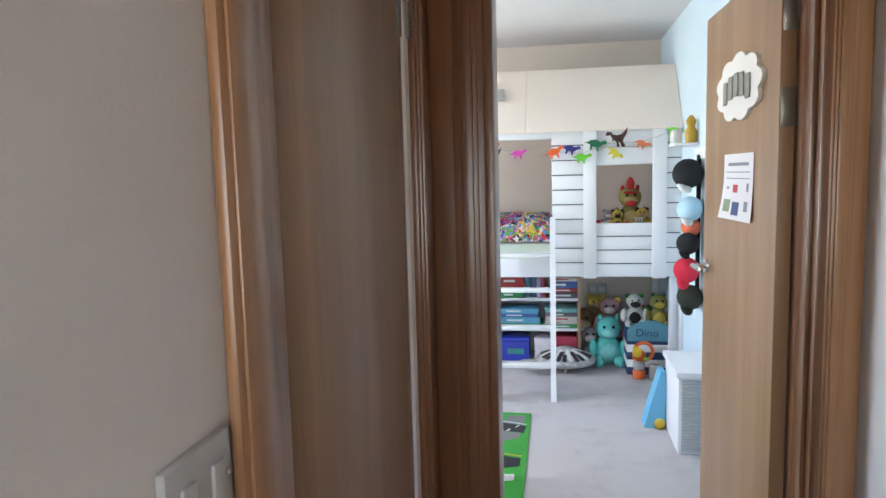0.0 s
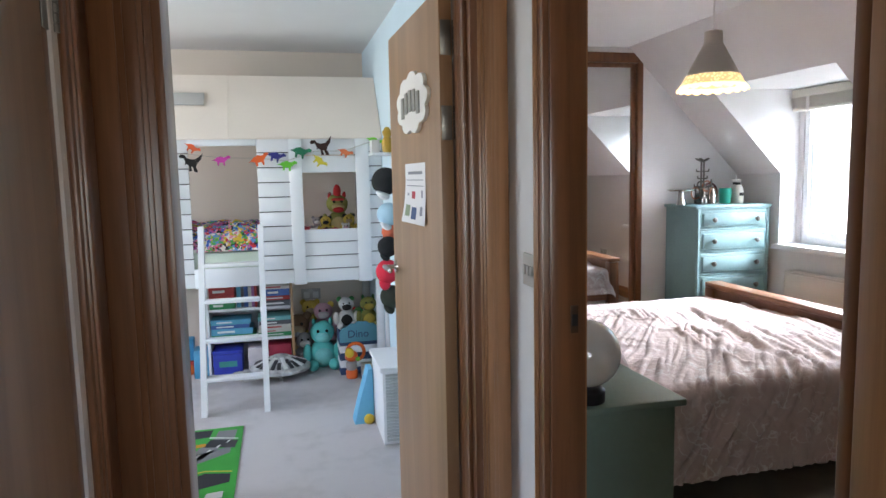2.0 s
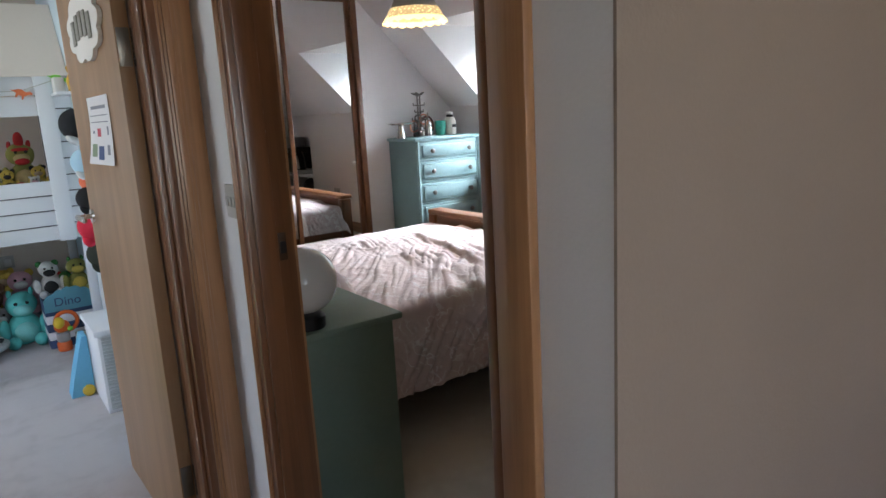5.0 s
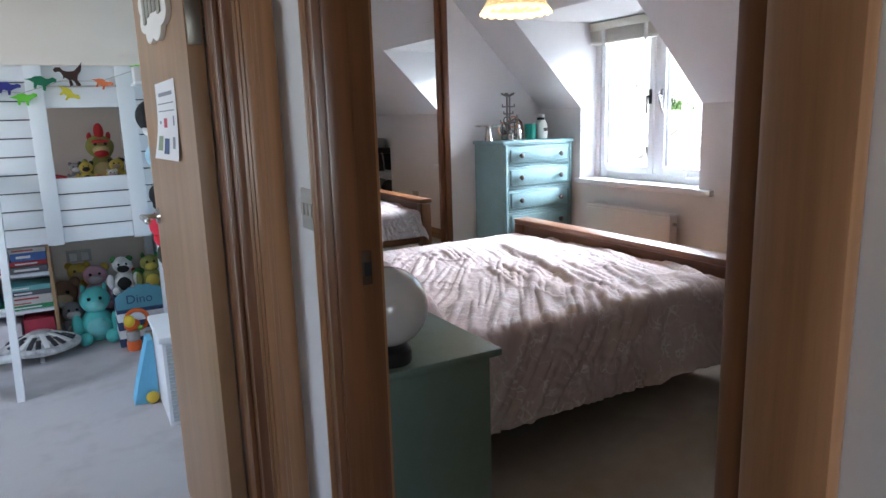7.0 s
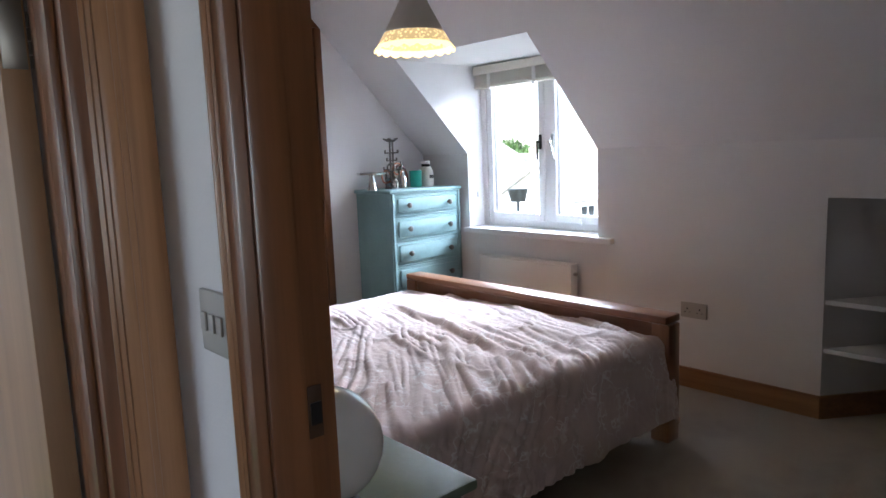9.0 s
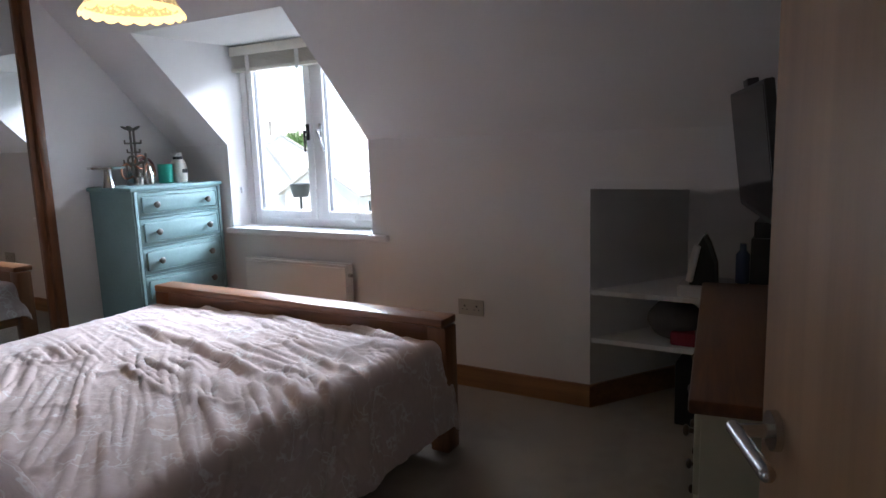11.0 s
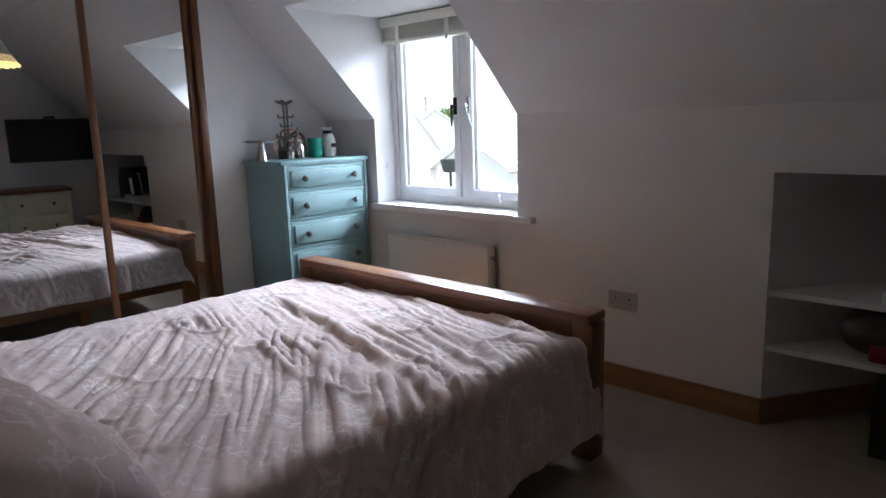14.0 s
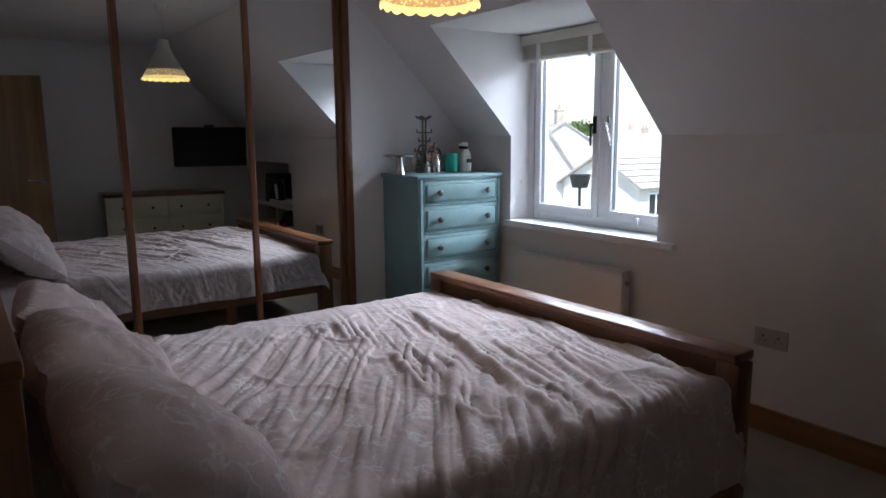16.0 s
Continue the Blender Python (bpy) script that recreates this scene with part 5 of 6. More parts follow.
for z in (0.015, 0.255, 0.475, 0.672):
    bm = B()
    box(bm, 0.153, 0.708, 5.05, 5.36, z, z + 0.018, 0.002)
    part("shelf", bm, WHITE_PAINTED, bc)
bm = B()
box(bm, 0.153, 0.708, 5.352, 5.36, 0.033, 0.672)
part("back", bm, WHITE_PAINTED, bc)


def card(c):
    return paint("card_%02d%02d%02d" % tuple(int(99 * k) for k in c), c, 0.45, 0.12, 40, 0.03, 0.0, 14.0)


CARDS = [card(c) for c in ((0.05, 0.12, 0.35), (0.10, 0.35, 0.50), (0.03, 0.25, 0.09), (0.40, 0.04, 0.04), (0.55, 0.52, 0.48), (0.10, 0.10, 0.12), (0.55, 0.4, 0.08), (0.15, 0.4, 0.4), (0.3, 0.12, 0.3))]
LINE_M = plain("white_print", (0.7, 0.7, 0.68), 0.5)
rnd = random.Random(4)
spots = []
for z0, x, sizes in ((0.4935, 0.16, ((0.17, 0.05, 2), (0.17, 0.045, 3), (0.17, 0.06, 3))), (0.2735, 0.16, ((0.30, 0.032, 2), (0.28, 0.045, 1), (0.26, 0.03, 0), (0.27, 0.035, 1)))):
    z = z0
    for w, h, k in sizes:
        spots.append((x, x + w, z, z + h - 0.001, k, 0.19))
        z += h
for z0, sizes in ((0.4935, ((0.2, 0.04, 5), (0.19, 0.03, 3), (0.18, 0.05, 0), (0.2, 0.03, 4))), (0.2735, ((0.235, 0.028, 2), (0.23, 0.022, 4), (0.225, 0.035, 4), (0.22, 0.03, 5), (0.23, 0.03, 7)))):
    z = z0
    for w, h, k in sizes:
        spots.append((0.705 - w, 0.705, z, z + h - 0.001, k, 0.22))
        z += h
for x0, x1, z0, z1, k, dep in spots:
    g = thing("game_box", ((x0 + x1) / 2, 5.07 + dep / 2, z0), "boxed board game lying flat in bookcase", "game box", "games in the bookcase")
    off = rnd.uniform(-0.012, 0.012)
    bm = B()
    box(bm, x0, x1, 5.062 + off, 5.062 + off + dep, z0, z1, 0.002)
    part("carton", bm, CARDS[k], g)
    bm = B()
    w = x1 - x0
    box(bm, x0 + 0.15 * w, x0 + (0.5 + 0.3 * rnd.random()) * w, 5.0605 + off, 5.062 + off, z0 + 0.35 * (z1 - z0), z0 + 0.65 * (z1 - z0))
    part("title_bar", bm, LINE_M if k != 4 else CARDS[3], g)
x = 0.34
for k in range(6):
    w = rnd.uniform(0.018, 0.03)
    bm = B()
    box(bm, x, x + w - 0.001, 5.07 + rnd.uniform(0, 0.02), 5.24, 0.4935, 0.4935 + rnd.uniform(0.12, 0.165), 0.002)
    solo("book", bm, CARDS[(k * 4 + 1) % 9], "upright children's book in white bookcase", "book", group="books in the bookcase")
    x += w
bb = thing("blue_box", (0.26, 5.1, 0.034), "bright blue lidded storage box on bottom shelf", "storage box")
bm = B()
box(bm, 0.165, 0.36, 5.04, 5.26, 0.0335, 0.175, 0.006)
part("box", bm, card((0.03, 0.05, 0.42)), bb)
bm = B()
box(bm, 0.162, 0.363, 5.037, 5.263, 0.176, 0.20, 0.005)
part("lid", bm, card((0.03, 0.05, 0.42)), bb)
bm = B()
box(bm, 0.205, 0.325, 5.0385, 5.0398, 0.085, 0.125)
part("print", bm, card((0.05, 0.3, 0.25)), bb, "green printed lettering bar")
bm = B()
box(bm, 0.40, 0.53, 5.05, 5.25, 0.0335, 0.20, 0.005)
solo("white_box", bm, card((0.62, 0.58, 0.6)), "white printed carton on bottom bookcase shelf", "carton")
bm = B()
box(bm, 0.54, 0.70, 5.07, 5.27, 0.0335, 0.21, 0.005)
solo("red_box", bm, card((0.35, 0.02, 0.05)), "dark red storage box on bottom shelf", "storage box")
bm = B()
box(bm, 0.03, 0.13, 5.1, 5.26, 0.0, 0.20, 0.006)
solo("light_blue_box", bm, card((0.08, 0.32, 0.55)), "light blue carton standing beside the bookcase", "carton")
tr = thing("toy_truck", (-0.06, 5.3, 0), "red and green plastic toy truck on carpet", "toy")
bm = B()
box(bm, -0.16, 0.02, 5.22, 5.34, 0.04, 0.1, 0.012)
part("chassis", bm, plain("red_plastic", (0.55, 0.04, 0.03), 0.35), tr)
bm = B()
box(bm, -0.15, -0.05, 5.22, 5.34, 0.1, 0.2, 0.015)
part("cab", bm, plain("green_plastic", (0.05, 0.3, 0.1), 0.35), tr)
bm = B()
box(bm, -0.04, 0.02, 5.225, 5.335, 0.1, 0.26, 0.012)
part("hopper", bm, plain("blue_plastic", (0.06, 0.3, 0.55), 0.35), tr)
for xx in (-0.12, -0.02):
    for yy in (5.21, 5.33):
        bm = B()
        rod(bm, (xx, yy, 0.04), (xx, yy + 0.025, 0.04), 0.04, None, 16)
        part("wheel", bm, plain("orange_plastic", (0.7, 0.15, 0.02), 0.35), tr)

# grey toy spaceship on the carpet
sp = thing("toy_spaceship", (0.62, 4.98, 0), "large grey disc-shaped toy spaceship on carpet", "toy")
HULL = paint("grey_hull", (0.46, 0.46, 0.45), 0.5, 0.4, 28, 0.6, 0.0, 25.0)
bm = B()
lathe(bm, [(0.02, 0.025), (0.13, 0.035), (0.205, 0.062), (0.207, 0.080), (0.13, 0.122), (0.05, 0.142), (0.02, 0.143)], (0.62, 4.98, 0), 40)
part("hull", bm, HULL, sp)
bm = B()
lathe(bm, [(0.06, 0.135), (0.055, 0.155), (0.03, 0.161)], (0.62, 4.98, 0), 20)
part("turret", bm, HULL, sp)
for s in (-1, 1):
    bm = B()
    box(bm, 0, 0.15, s * 0.055 - 0.035, s * 0.055 + 0.035, 0.04, 0.075, 0.006)
    bmesh.ops.transform(bm, matrix=pose(0.62, 4.98, 0) @ pose(0, 0, 0, 0, 0, 205) @ pose(0.16, 0, 0), verts=bm.verts)
    part("mandible", bm, HULL, sp)
for k in range(24):
    a = k * math.pi / 12 + 0.2
    bm = B()
    box(bm, 0.055 + 0.03 * (k % 3), 0.19, -0.013, 0.013, 0, 0.007, 0.001)
    bmesh.ops.transform(bm, matrix=pose(0.62, 4.98, 0.166, 0, 0, math.degrees(a)) @ pose(0, 0, 0, 0, 21, 0), verts=bm.verts)
    part("deck_plate", bm, plain("dark_deck", (0.03, 0.03, 0.035), 0.5) if k % 3 else LINE_M, sp)
for a in (0.5, 2.6, 4.7):
    bm = B()
    rod(bm, (0.62 + 0.1 * math.cos(a), 4.98 + 0.1 * math.sin(a), 0), (0.62 + 0.1 * math.cos(a), 4.98 + 0.1 * math.sin(a), 0.04), 0.015, 0.01, 10)
    part("landing_leg", bm, HULL, sp)

# striped toy crate with a dinosaur sign
cr = thing("dinosaur_toy_box", (1.18, 5.0, 0), "navy and white striped toy box with dinosaur lid", "toy box")
NAVY = paint("navy_paint", (0.03, 0.06, 0.14), 0.6, 0.1)
for k in range(5):
    z0, z1 = k * 0.052, (k + 1) * 0.052
    bm = B()
    box(bm, 1.03, 1.335, 4.88, 5.15, z0 + 0.0005, z1 - 0.0005, 0.002)
    part("board", bm, NAVY if k % 2 == 0 else WHITE_PAINTED, cr)
bm = B()
hump = [(1.03, 0.235)] + [(1.03 + 0.305 * k / 20, 0.31 + 0.06 * math.sin(math.pi * k / 20) + 0.012 * abs(math.sin(k * 0.9))) for k in range(21)] + [(1.335, 0.235)]
prism(bm, hump, "y", 4.872, 4.888)
part("dinosaur_sign", bm, paint("teal_card", (0.10, 0.30, 0.38), 0.55, 0.1), cr, "teal dinosaur-shaped sign")
bm = B()
box(bm, 1.03, 1.335, 4.89, 5.15, 0.261, 0.30, 0.004)
part("lid", bm, NAVY, cr)


def writing(text, size, m, material, parent, name="lettering"):
    cu = bpy.data.curves.new("text", "FONT")
    cu.body, cu.size, cu.extrude, cu.align_x = text, size, 0.001, "CENTER"
    tmp = bpy.data.objects.new("text", cu)
    scene.collection.objects.link(tmp)
    bpy.context.view_layer.update()
    me = bpy.data.meshes.new_from_object(tmp.evaluated_get(bpy.context.evaluated_depsgraph_get()))
    bpy.data.objects.remove(tmp)
    bm = B()
    bm.from_mesh(me)
    bmesh.ops.transform(bm, matrix=m, verts=bm.verts)
    return part(name, bm, material, parent, "", False)


writing("Dino", 0.075, pose(1.16, 4.8705, 0.268, 90, 0, 0), NAVY, cr)

ot = thing("orange_toy", (1.115, 4.82, 0), "orange and yellow plastic pop-up toy on carpet", "toy")
ORANGE = plain("orange_toy_plastic", (0.72, 0.13, 0.02), 0.35)
bm = B()
lathe(bm, [(0.035, 0), (0.04, 0.005), (0.042, 0.05), (0.036, 0.06)], (1.10, 4.80, 0), 20)
part("foot", bm, ORANGE, ot)
bm = B()
lathe(bm, [(0.03, 0.06), (0.038, 0.07), (0.038, 0.11), (0.03, 0.12)], (1.10, 4.80, 0), 20)
part("window", bm, plain("grey_toy_plastic", (0.35, 0.33, 0.32), 0.3), ot)
bm = B()
ball(bm, (1.10, 4.80, 0.155), 0.045, (1, 0.9, 0.9))
part("head", bm, ORANGE, ot)
bm = B()
ball(bm, (1.085, 4.775, 0.185), 0.032, (1, 1, 1.15))
part("cap", bm, plain("yellow_toy_plastic", (0.72, 0.5, 0.03), 0.35), ot)
bm = B()
ring(bm, (1.13, 4.81, 0.18), 0.06, 0.012, pose(0, 0, 0, 90, 0, 0).to_3x3())
part("hoop", bm, ORANGE, ot)
bm = B()
ball(bm, (1.14, 4.77, 0.14), 0.016)
part("button", bm, plain("lime_toy_plastic", (0.2, 0.5, 0.05), 0.35), ot)
bm = B()
box(bm, 1.165, 1.235, 4.74, 4.82, 0, 0.10, 0.006)
solo("small_carton", bm, card((0.42, 0.36, 0.3)), "small brown cardboard carton on carpet", "carton")

# white lidded hamper and blue bag
ha = thing("laundry_hamper", (1.24, 3.76, 0), "white lidded hamper with pale grey woven front", "hamper")
WICK = paint("pale_grey_weave", (0.52, 0.55, 0.56), 0.8, 0.1, 60, 0.4)
bm = B()
box(bm, 1.135, 1.335, 3.56, 3.95, 0, 0.385, 0.006)
part("body", bm, WHITE_PAINTED, ha)
for k in range(22):
    bm = B()
    box(bm, 1.15, 1.325, 3.553, 3.561, 0.02 + k * 0.0163, 0.033 + k * 0.0163, 0.002)
    part("slat", bm, WICK, ha)
bm = B()
box(bm, 1.122, 1.338, 3.545, 3.965, 0.386, 0.415, 0.006)
part("lid", bm, WHITE_PAINTED, ha)
bm = B()
prism(bm, [(1.02, 0.0), (1.12, 0.0), (1.13, 0.05), (1.13, 0.31), (1.105, 0.31), (1.045, 0.10)], "y", 3.90, 4.02)
bg = solo("blue_bag", bm, paint("sky_blue_fabric", (0.16, 0.46, 0.68), 0.8, 0.08, 60, 0.4), "sky blue fabric bag leaning on hamper", "bag")
bm = B()
ball(bm, (1.10, 3.885, 0.03), 0.03, (1, 0.6, 1))
solo("yellow_ball", bm, plain("yellow_ball", (0.6, 0.42, 0.04), 0.4), "small yellow ball on carpet by hamper", "ball")

# play mat with roads
ma = thing("road_play_mat", (0.14, 3.5, 0), "green children's play mat printed with roads", "rug")
GRASS = paint("green_mat", (0.05, 0.36, 0.05), 0.9, 0.15, 200, 0.4)
ROAD, ROAD2 = paint("grey_road_print", (0.2, 0.2, 0.21), 0.9, 0.1, 200, 0.3), paint("dark_road_print", (0.025, 0.025, 0.03), 0.9, 0.2, 200, 0.3)
bm = B()
box(bm, -0.55, 0.41, 2.75, 4.05, 0.001, 0.008, 0.002)
part("mat", bm, GRASS, ma)


def strip(nm, pts, mt, z=0.0088):
    bm = B()
    prism(bm, pts, "z", 0.0075, z)
    part(nm, bm, mt, ma)


strip("road", [(0.12, 3.60), (0.21, 3.60), (0.37, 3.86), (0.38, 4.0), (0.28, 4.0), (0.27, 3.9)], ROAD)
strip("road", [(-0.3, 3.42), (0.18, 3.55), (0.36, 3.68), (0.36, 3.76), (0.12, 3.66), (-0.3, 3.52)], ROAD)
strip("printed_roof", [(0.22, 3.78), (0.38, 3.74), (0.39, 3.84), (0.25, 3.88)], ROAD2, 0.0094)
strip("printed_roof", [(0.1, 3.9), (0.24, 3.92), (0.25, 4.02), (0.11, 4.02)], ROAD2, 0.0094)
strip("printed_roof", [(0.16, 3.38), (0.26, 3.45), (0.38, 3.42), (0.38, 3.33), (0.18, 3.26)], ROAD2)
for k in range(5):
    x, y = 0.15 + 0.045 * k, 3.60 + 0.055 * k
    strip("dash", [(x, y), (x + 0.008, y - 0.004), (x + 0.024, y + 0.026), (x + 0.016, y + 0.03)], LINE_M, 0.0096)
strip("kerb_line", [(0.24, 3.905), (0.39, 3.86), (0.39, 3.868), (0.24, 3.915)], LINE_M, 0.0099)
strip("kerb_line", [(0.17, 3.44), (0.26, 3.47), (0.385, 3.44), (0.385, 3.448), (0.26, 3.48), (0.17, 3.45)], plain("yellow_print", (0.6, 0.45, 0.05), 0.8), 0.0096)
strip("printed_car", [(0.16, 3.78), (0.23, 3.79), (0.23, 3.83), (0.16, 3.82)], plain("orange_print", (0.6, 0.28, 0.02), 0.8), 0.0096)
strip("printed_pond", [(0.28, 3.16), (0.36, 3.18), (0.36, 3.24), (0.29, 3.23)], LINE_M, 0.0096)

# white toy stand by the mat
ts = thing("toy_stand", (0.17, 3.2, 0), "white wooden toy stand with dark knobs", "toy")
bm = B()
box(bm, 0.02, 0.235, 3.16, 3.24, 0, 0.27, 0.006)
part("panel", bm, paint("pale_wood_toy", (0.66, 0.6, 0.56), 0.6), ts)
for x, z in ((0.225, 0.265), (0.19, 0.28)):
    bm = B()
    ball(bm, (x, 3.185, z), 0.022, (1, 1, 0.9))
    part("knob", bm, plain("dark_brown_knob", (0.03, 0.02, 0.015), 0.4), ts)

# ---- playroom: hats on wall hooks, shelf, garland, socket ----
bm = B()
box(bm, 1.325, 1.3415, 3.95, 4.25, 1.44, 1.50, 0.003)
solo("hook_rail", bm, WHITE_PAINTED, "white hook rail on pale blue wall", "hook rail")


def cap(c, r, colour, rim, label, tilt=0.0):
    """A hat that hangs from the wall, with its peak down."""
    t = thing("hat", c, label, "hat", "hats on the wall")
    x, y, z = c
    bm = B()
    ball(bm, c, r, (0.85, 1.0, 0.85), 20, 14, pose(0, 0, 0, tilt, 30, 0))
    part("crown", bm, colour, t)
    bm = B()
    ball(bm, (x - 0.02, y - 0.25 * r, z - 0.75 * r), r * 0.8, (0.55, 1.0, 0.28), 18, 10, pose(0, 0, 0, tilt + 20, 25, 0))
    part("peak", bm, rim, t)
    return t


HBLACK, HWHITE = paint("black_felt", (0.012, 0.012, 0.014), 0.9, 0.2, 90, 0.4), paint("white_felt", (0.7, 0.69, 0.68), 0.9, 0.05, 90, 0.3)
HBLUE, HRED = paint("pale_blue_cotton", (0.42, 0.62, 0.75), 0.9, 0.08, 90, 0.3), paint("bright_red_cotton", (0.62, 0.02, 0.05), 0.85, 0.08, 90, 0.3)
HOR, HDG = paint("coral_cotton", (0.7, 0.16, 0.08), 0.9, 0.08, 90, 0.3), paint("dark_olive_cotton", (0.025, 0.03, 0.02), 0.9, 0.1, 90, 0.3)
cap((1.265, 4.10, 1.36), 0.095, HBLACK, HWHITE, "black pirate hat with white rim on hook")
cap((1.275, 4.08, 1.17), 0.08, HBLUE, HWHITE, "pale blue cotton sun hat on hook")
cap((1.285, 4.10, 1.07), 0.06, HOR, HOR, "coral cotton cap hanging on wall")
cap((1.26, 4.05, 0.985), 0.07, HBLACK, HBLACK, "black baseball cap hanging on wall")
cap((1.25, 4.02, 0.845), 0.08, HRED, HRED, "bright red baseball cap hanging on wall", 15)
cap((1.275, 4.05, 0.69), 0.08, HDG, HDG, "dark olive hat hanging low on wall")
bm = B()
rod(bm, (1.322, 4.10, 0.62), (1.322, 4.10, 1.46), 0.012, None, 10)
solo("hanging_strap", bm, HBLACK, "black hanging strap with hats on wall", "strap")
ws = thing("wall_shelf", (1.28, 4.3, 1.5), "small white wall shelf with yellow figure", "shelf")
bm = B()
box(bm, 1.21, 1.3415, 4.18, 4.42, 1.515, 1.53, 0.002)
part("board", bm, WHITE_PAINTED, ws)
bm = B()
box(bm, 1.22, 1.27, 4.3, 4.4, 1.531, 1.61, 0.004)
solo("white_block", bm, HWHITE, "white ornament block on the wall shelf", "ornament")
bm = B()
lathe(bm, [(0.03, 0), (0.035, 0.06), (0.02, 0.09), (0.03, 0.12), (0.01, 0.15)], (1.305, 4.24, 1.531), 16)
solo("yellow_figure", bm, plain("ochre_plastic", (0.5, 0.3, 0.03), 0.45), "ochre yellow figure on the wall shelf", "ornament")
bm = B()
box(bm, 1.325, 1.3415, 4.6, 4.68, 0.1, 0.62, 0.003)
solo("white_wall_panel", bm, WHITE_PAINTED, "narrow white panel standing against wall", "panel")

so = thing("wall_socket", (0.87, 5.6, 0.43), "white double wall socket under cabin bed", "socket")
bm = B()
box(bm, 0.80, 0.95, 5.589, 5.5995, 0.43, 0.515, 0.003)
part("plate", bm, SOCKET, so)
for x in (0.84, 0.91):
    bm = B()
    box(bm, x - 0.022, x + 0.022, 5.56, 5.589, 0.445, 0.495, 0.004)
    part("plug", bm, LINE_M, so)

DINO = [(-0.5, 0.02), (-0.32, 0.10), (-0.2, 0.2), (0.0, 0.26), (0.15, 0.2), (0.26, 0.22), (0.36, 0.3), (0.5, 0.26), (0.5, 0.16), (0.38, 0.12), (0.27, 0.02), (0.2, -0.05), (0.21, -0.24), (0.13, -0.24), (0.09, -0.08), (-0.08, -0.08), (-0.1, -0.24), (-0.18, -0.24), (-0.2, -0.03), (-0.35, 0.02)]
REX = [(-0.5, 0.32), (-0.42, 0.40), (-0.25, 0.38), (-0.18, 0.26), (0.0, 0.2), (0.2, 0.22), (0.36, 0.36), (0.5, 0.5), (0.42, 0.2), (0.28, 0.04), (0.22, -0.12), (0.3, -0.28), (0.3, -0.36), (0.16, -0.34), (0.1, -0.14), (0.02, -0.1), (0.06, -0.3), (-0.06, -0.34), (-0.06, -0.1), (-0.16, 0.0), (-0.24, -0.06), (-0.22, 0.08), (-0.3, 0.24), (-0.46, 0.22)]
ga = thing("dinosaur_garland", (0.7, YF - 0.03, 1.5), "string garland of bright felt dinosaurs on bed", "garland")
bm = B()
pts = [(-0.7, 1.60), (-0.2, 1.56), (0.14, 1.55), (0.32, 1.525), (0.55, 1.52), (0.72, 1.50), (0.9, 1.56), (1.09, 1.56), (1.30, 1.63)]
for (x0, z0), (x1, z1) in zip(pts, pts[1:]):
    rod(bm, (x0, YF - 0.031, z0), (x1, YF - 0.031, z1), 0.0018, None, 6)
part("string", bm, plain("beige_string", (0.5, 0.47, 0.42), 0.9), ga)
for x, z, w, tilt, shape, c in ((0.14, 1.49, 0.14, 4, REX, (0.015, 0.012, 0.012)), (0.15, 1.585, 0.10, -38, DINO, (0.7, 0.12, 0.04)), (0.32, 1.505, 0.115, 0, DINO, (0.55, 0.06, 0.36)), (0.55, 1.505, 0.135, 14, DINO, (0.75, 0.13, 0.03)),
                                (0.65, 1.525, 0.125, -16, DINO, (0.04, 0.04, 0.22)), (0.72, 1.468, 0.125, -6, DINO, (0.16, 0.55, 0.05)), (0.805, 1.55, 0.14, -14, DINO, (0.02, 0.16, 0.08)), (0.945, 1.58, 0.14, -6, REX, (0.05, 0.022, 0.018)),
                                (0.92, 1.495, 0.115, -48, DINO, (0.65, 0.55, 0.05)), (1.09, 1.545, 0.105, -26, DINO, (0.75, 0.2, 0.08)), (1.285, 1.615, 0.12, -24, DINO, (0.2, 0.6, 0.06))):
    bm = B()
    prism(bm, [(px * w, pz * w) for px, pz in shape], "y", -0.002, 0.002)
    bmesh.ops.transform(bm, matrix=pose(x, YF - 0.034, z, 0, -tilt if shape is DINO else tilt, 0), verts=bm.verts)
    part("felt_dinosaur", bm, paint("felt_%d%d%d" % tuple(int(90 * k) for k in c), c, 0.95, 0.12, 90, 0.3), ga)

# ---- outside the dormer window ----
bm = B()
bmesh.ops.create_grid(bm, x_segments=8, y_segments=8, size=1500, matrix=pose(600, 0, -3.0))
structure("ground", bm, paint("lawn_and_gravel", (0.30, 0.30, 0.22), 0.95, 0.4, 2.0, 0.3, 0.0, 0.12), "open ground outside with grass and gravel", "ground")
RENDER = paint("white_house_render", (0.72, 0.70, 0.66), 0.85, 0.06, 12, 0.2)
STONE = paint("pale_stone_wall", (0.42, 0.36, 0.29), 0.9, 0.25, 9, 0.5)
TILE = paint("grey_brown_roof_tile", (0.44, 0.42, 0.40), 0.85, 0.2, 14, 0.5)
DARK = plain("dark_window_glass", (0.03, 0.035, 0.04), 0.1)


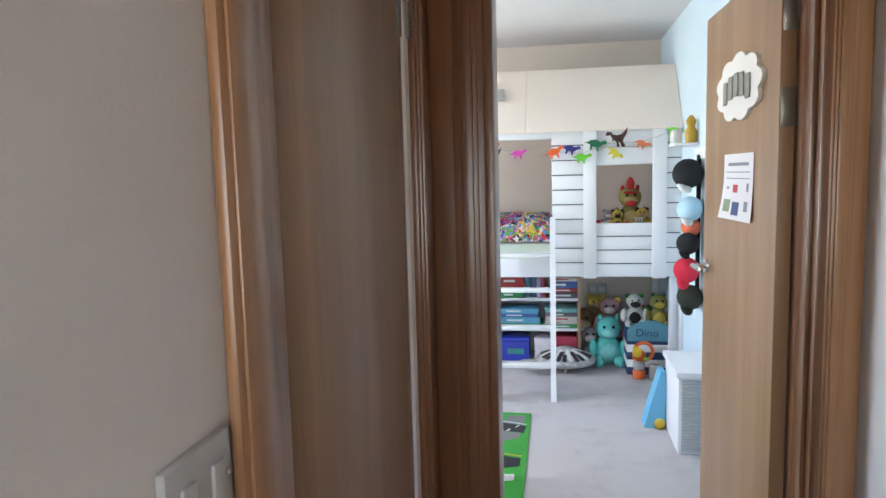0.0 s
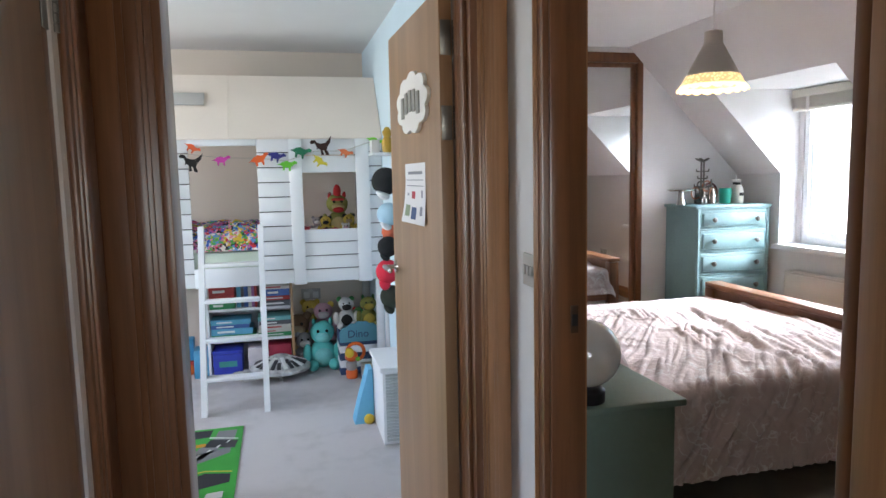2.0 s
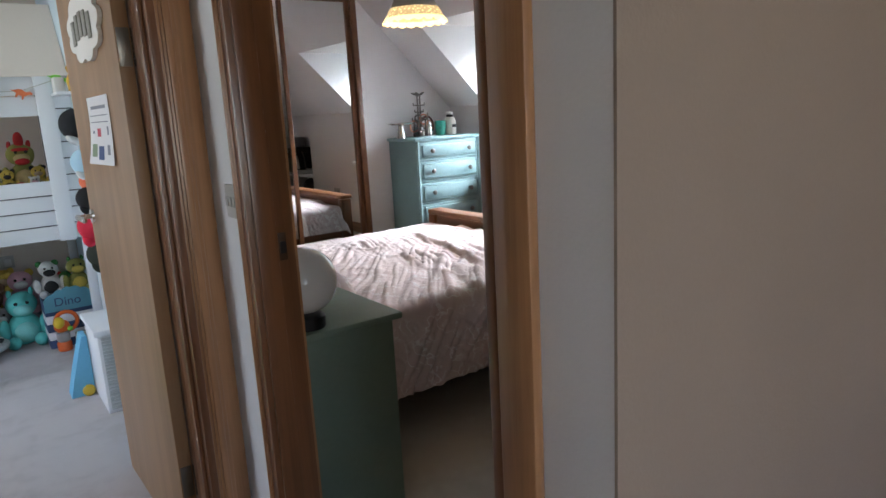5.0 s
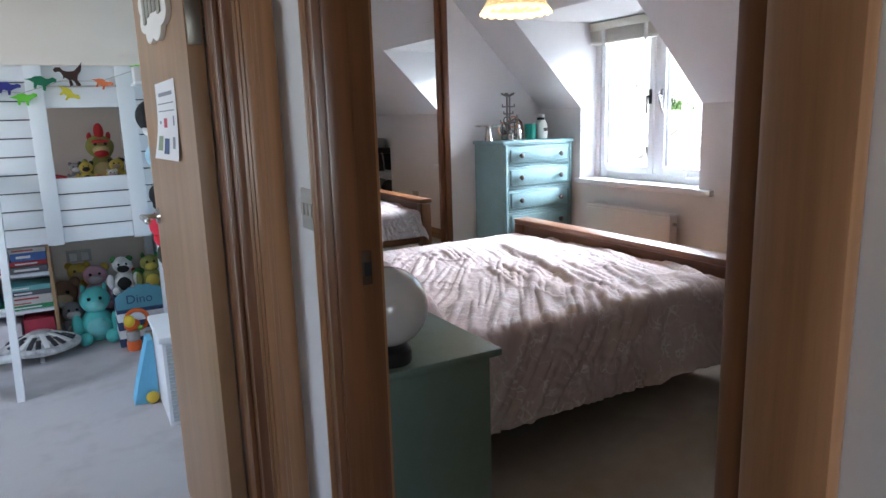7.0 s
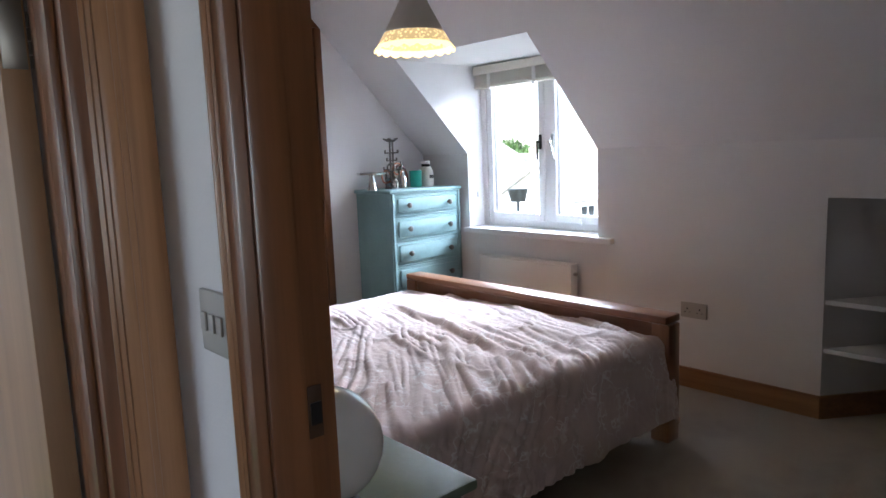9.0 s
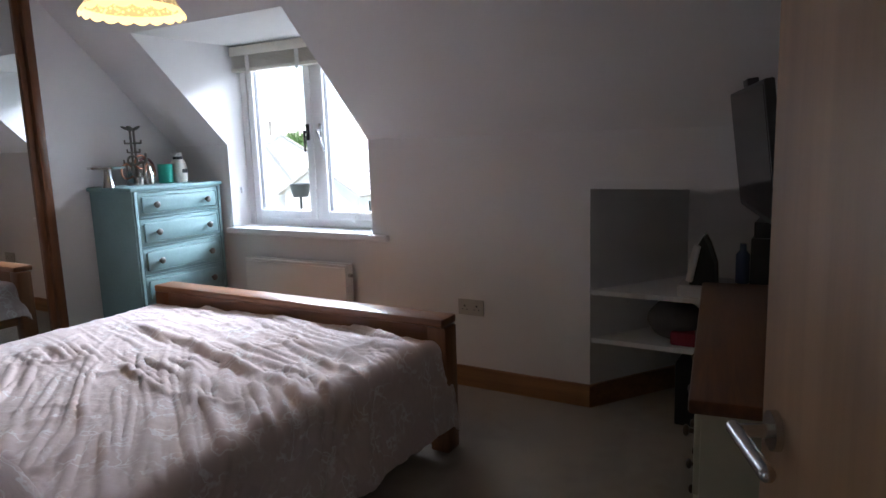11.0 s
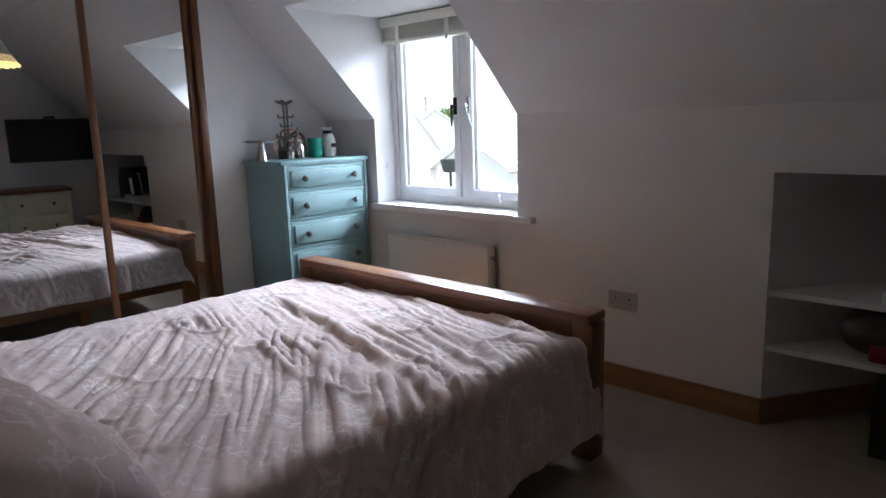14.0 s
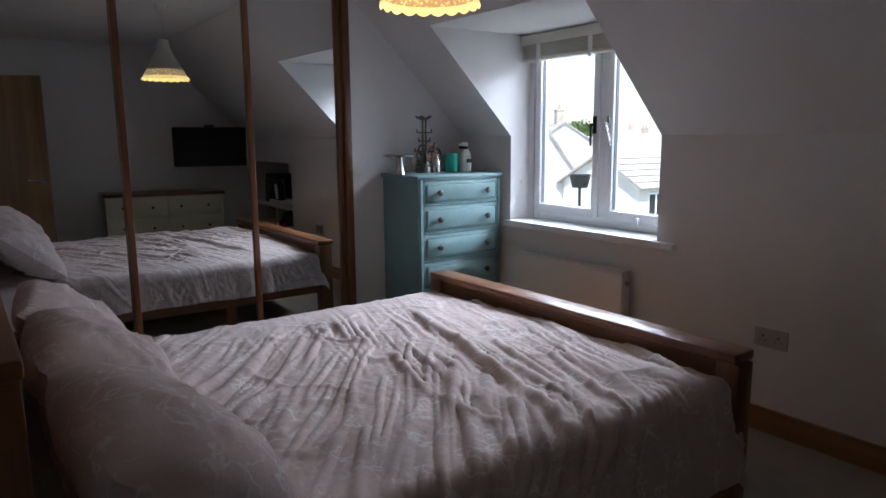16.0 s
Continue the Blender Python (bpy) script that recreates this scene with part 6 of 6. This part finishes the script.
def house(name, m, w, d, wall_h, ridge, label, wall_m=None, chimneys=(), windows=()):
    """Gable ends face local -x and +x; the ridge runs along x. The base is at z = 0."""
    t = thing(name, (0, 0, 0), label, "house", "houses outside")
    bm = B()
    prism(bm, [(-d / 2, 0), (d / 2, 0), (d / 2, wall_h), (0, ridge), (-d / 2, wall_h)], "x", -w / 2, w / 2)
    wall = part("wall", bm, wall_m or RENDER, t)
    for s in (-1, 1):
        slope = math.hypot(d / 2 + 0.3, (ridge - wall_h) * (d / 2 + 0.3) / (d / 2))
        ang = math.degrees(math.atan2(ridge - wall_h, d / 2))
        rows = max(6, int(slope / 0.42))
        bm = B()
        for k in range(rows):
            box(bm, -w / 2 - 0.2, w / 2 + 0.2, -slope + k * slope / rows, -slope + (k + 0.86) * slope / rows, 0.03, 0.10)
        box(bm, -w / 2 - 0.2, w / 2 + 0.2, -slope, 0, 0.0, 0.04)
        bmesh.ops.transform(bm, matrix=pose(0, 0, ridge, 0, 0, 0 if s < 0 else 180) @ pose(0, 0, 0, ang, 0, 0), verts=bm.verts)
        part("roof", bm, TILE, t)
    for x, y, h in chimneys:
        bm = B()
        box(bm, x - 0.45, x + 0.45, y - 0.3, y + 0.3, wall_h, ridge + h, 0.03)
        box(bm, x - 0.5, x + 0.5, y - 0.35, y + 0.35, ridge + h - 0.2, ridge + h - 0.05, 0.03)
        c = part("chimney", bm, STONE, t, "stone chimney stack")
        for dx in (-0.2, 0.2):
            bm = B()
            rod(bm, (x + dx, y, ridge + h), (x + dx, y, ridge + h + 0.4), 0.12, 0.1, 10)
            part("chimney_pot", bm, plain("clay_pot", (0.45, 0.32, 0.25), 0.8), c)
    for face, a, z, ww, hh in windows:
        bm = B()
        if face == "x":
            box(bm, -w / 2 - 0.03, -w / 2 + 0.05, a - ww / 2, a + ww / 2, z, z + hh)
        else:
            box(bm, a - ww / 2, a + ww / 2, -d / 2 - 0.03, -d / 2 + 0.05, z, z + hh)
        wn_ = part("window", bm, UPVC, t)
        bm = B()
        if face == "x":
            for q in (-1, 1):
                box(bm, -w / 2 - 0.045, -w / 2 - 0.028, a + q * ww / 4 - ww / 4 + 0.06, a + q * ww / 4 + ww / 4 - 0.06, z + 0.08, z + hh - 0.08)
        else:
            for q in (-1, 1):
                box(bm, a + q * ww / 4 - ww / 4 + 0.06, a + q * ww / 4 + ww / 4 - 0.06, -d / 2 - 0.045, -d / 2 - 0.028, z + 0.08, z + hh - 0.08)
        part("pane", bm, DARK, wn_)
    t.matrix_basis = m
    return t


house("white_house", pose(25.35, 28.43, -3.0, 0, 0, 47), 8, 6.5, 2.75, 7.4, "white rendered gabled house with steep tiled roof", None, (), (("x", -1.6, 0.6, 0.9, 0.9),))
house("white_house", pose(46, 46.5, -3.0, 0, 0, 60), 12, 8, 2.8, 5.4, "white rendered house with tall stone chimney", None, ((-4.2, 0, 1.2),), ())
house("terraced_house", pose(31.2, 20.5, -3.0, 0, 0, -5), 14, 4.6, 2.3, 3.5, "long low terraced house with tiled roof", None, ((1.5, 0, 0.5),),
      tuple(("y", x, 0.9, 0.9, 1.1) for x in (-6, -4, -2, 0.5, 3, 5.5)))
house("terraced_house", pose(62.0, 44.5, -3.0, 0, 0, -60), 20, 8, 2.4, 4.2, "long low terraced house with tiled roof", None, ((-7, 0, 0.6), (0, 0, 0.6), (7, 0, 0.6)),
      tuple(("y", x, 1.2, 1.2, 1.0) for x in (-8, -5, -2, 1, 4, 7)))
house("distant_house", pose(95, 76, -3.0, 0, 0, -50), 34, 9, 3.4, 5.2, "distant row of stone houses with roofs", STONE, ((-9, 0, 0.8), (0, 0, 0.8), (9, 0, 0.8)), tuple(("y", x, 2.0, 1.2, 1.2) for x in (-12, -6, 0, 6, 12)))
house("distant_house", pose(88, 60, -3.0, 0, 0, -80), 26, 9, 3.0, 4.6, "distant row of stone houses with roofs", STONE, ((-7, 0, 0.8), (6, 0, 0.8)), tuple(("y", x, 2.0, 1.2, 1.2) for x in (-9, -3, 3, 9)))

TX, TY = 62.0, 56.2
tree = thing("tree", (TX, TY, -3.0), "leafy green broadleaf tree behind the houses", "tree")
BARK = paint("brown_bark", (0.10, 0.075, 0.05), 0.95, 0.3, 20, 0.6)
bm = B()
rod(bm, (TX, TY, -3), (TX + 0.1, TY + 0.1, 0.5), 0.32, 0.2, 10)
tr_rnd = random.Random(9)
tips = []
for k in range(9):
    a = k * 2.4
    tip = Vector((TX + 1.3 * math.cos(a), TY + 1.3 * math.sin(a), 0.2 + 2.2 * tr_rnd.random()))
    rod(bm, (TX + 0.05, TY + 0.05, -0.8 + 0.1 * k), tip, 0.09, 0.03, 6)
    tips.append(tip)
part("trunk", bm, BARK, tree)
bm = B()
m_, nt_, b_ = nodes_of("green_leaf")
b_.inputs["Roughness"].default_value = 0.7
gi = nt_.nodes.new("ShaderNodeNewGeometry")
nt_.links.new(ramp(nt_, gi.outputs["Random Per Island"], [(0.0, (0.04, 0.09, 0.02)), (1.0, (0.11, 0.19, 0.045))]), b_.inputs["Base Color"])
for k in range(2600):
    c = tr_rnd.choice(tips) + Vector((tr_rnd.gauss(0, 0.6), tr_rnd.gauss(0, 0.6), tr_rnd.gauss(0, 0.5)))
    mm = pose(c.x, c.y, c.z, tr_rnd.uniform(0, 360), tr_rnd.uniform(0, 360), tr_rnd.uniform(0, 360))
    s = tr_rnd.uniform(0.14, 0.28)
    q = [bm.verts.new(mm @ Vector(p)) for p in ((-s, 0, 0), (0, -s * 0.5, 0.03), (s, 0, 0), (0, s * 0.5, 0.03))]
    bm.faces.new(q)
crown = part("crown", bm, m_, tree, "", False)
bm = B()
lathe(bm, [(0.16, 0), (0.22, 0.25), (0.23, 0.27), (0.20, 0.27), (0.18, 0.2)], (12.0, 11.0, 0.28), 20)
rod(bm, (12.0, 11.0, -3.0), (12.0, 11.0, 0.29), 0.03, None, 8)
solo("hanging_planter", bm, BLACK, "dark planter bowl on a pole outside", "planter")
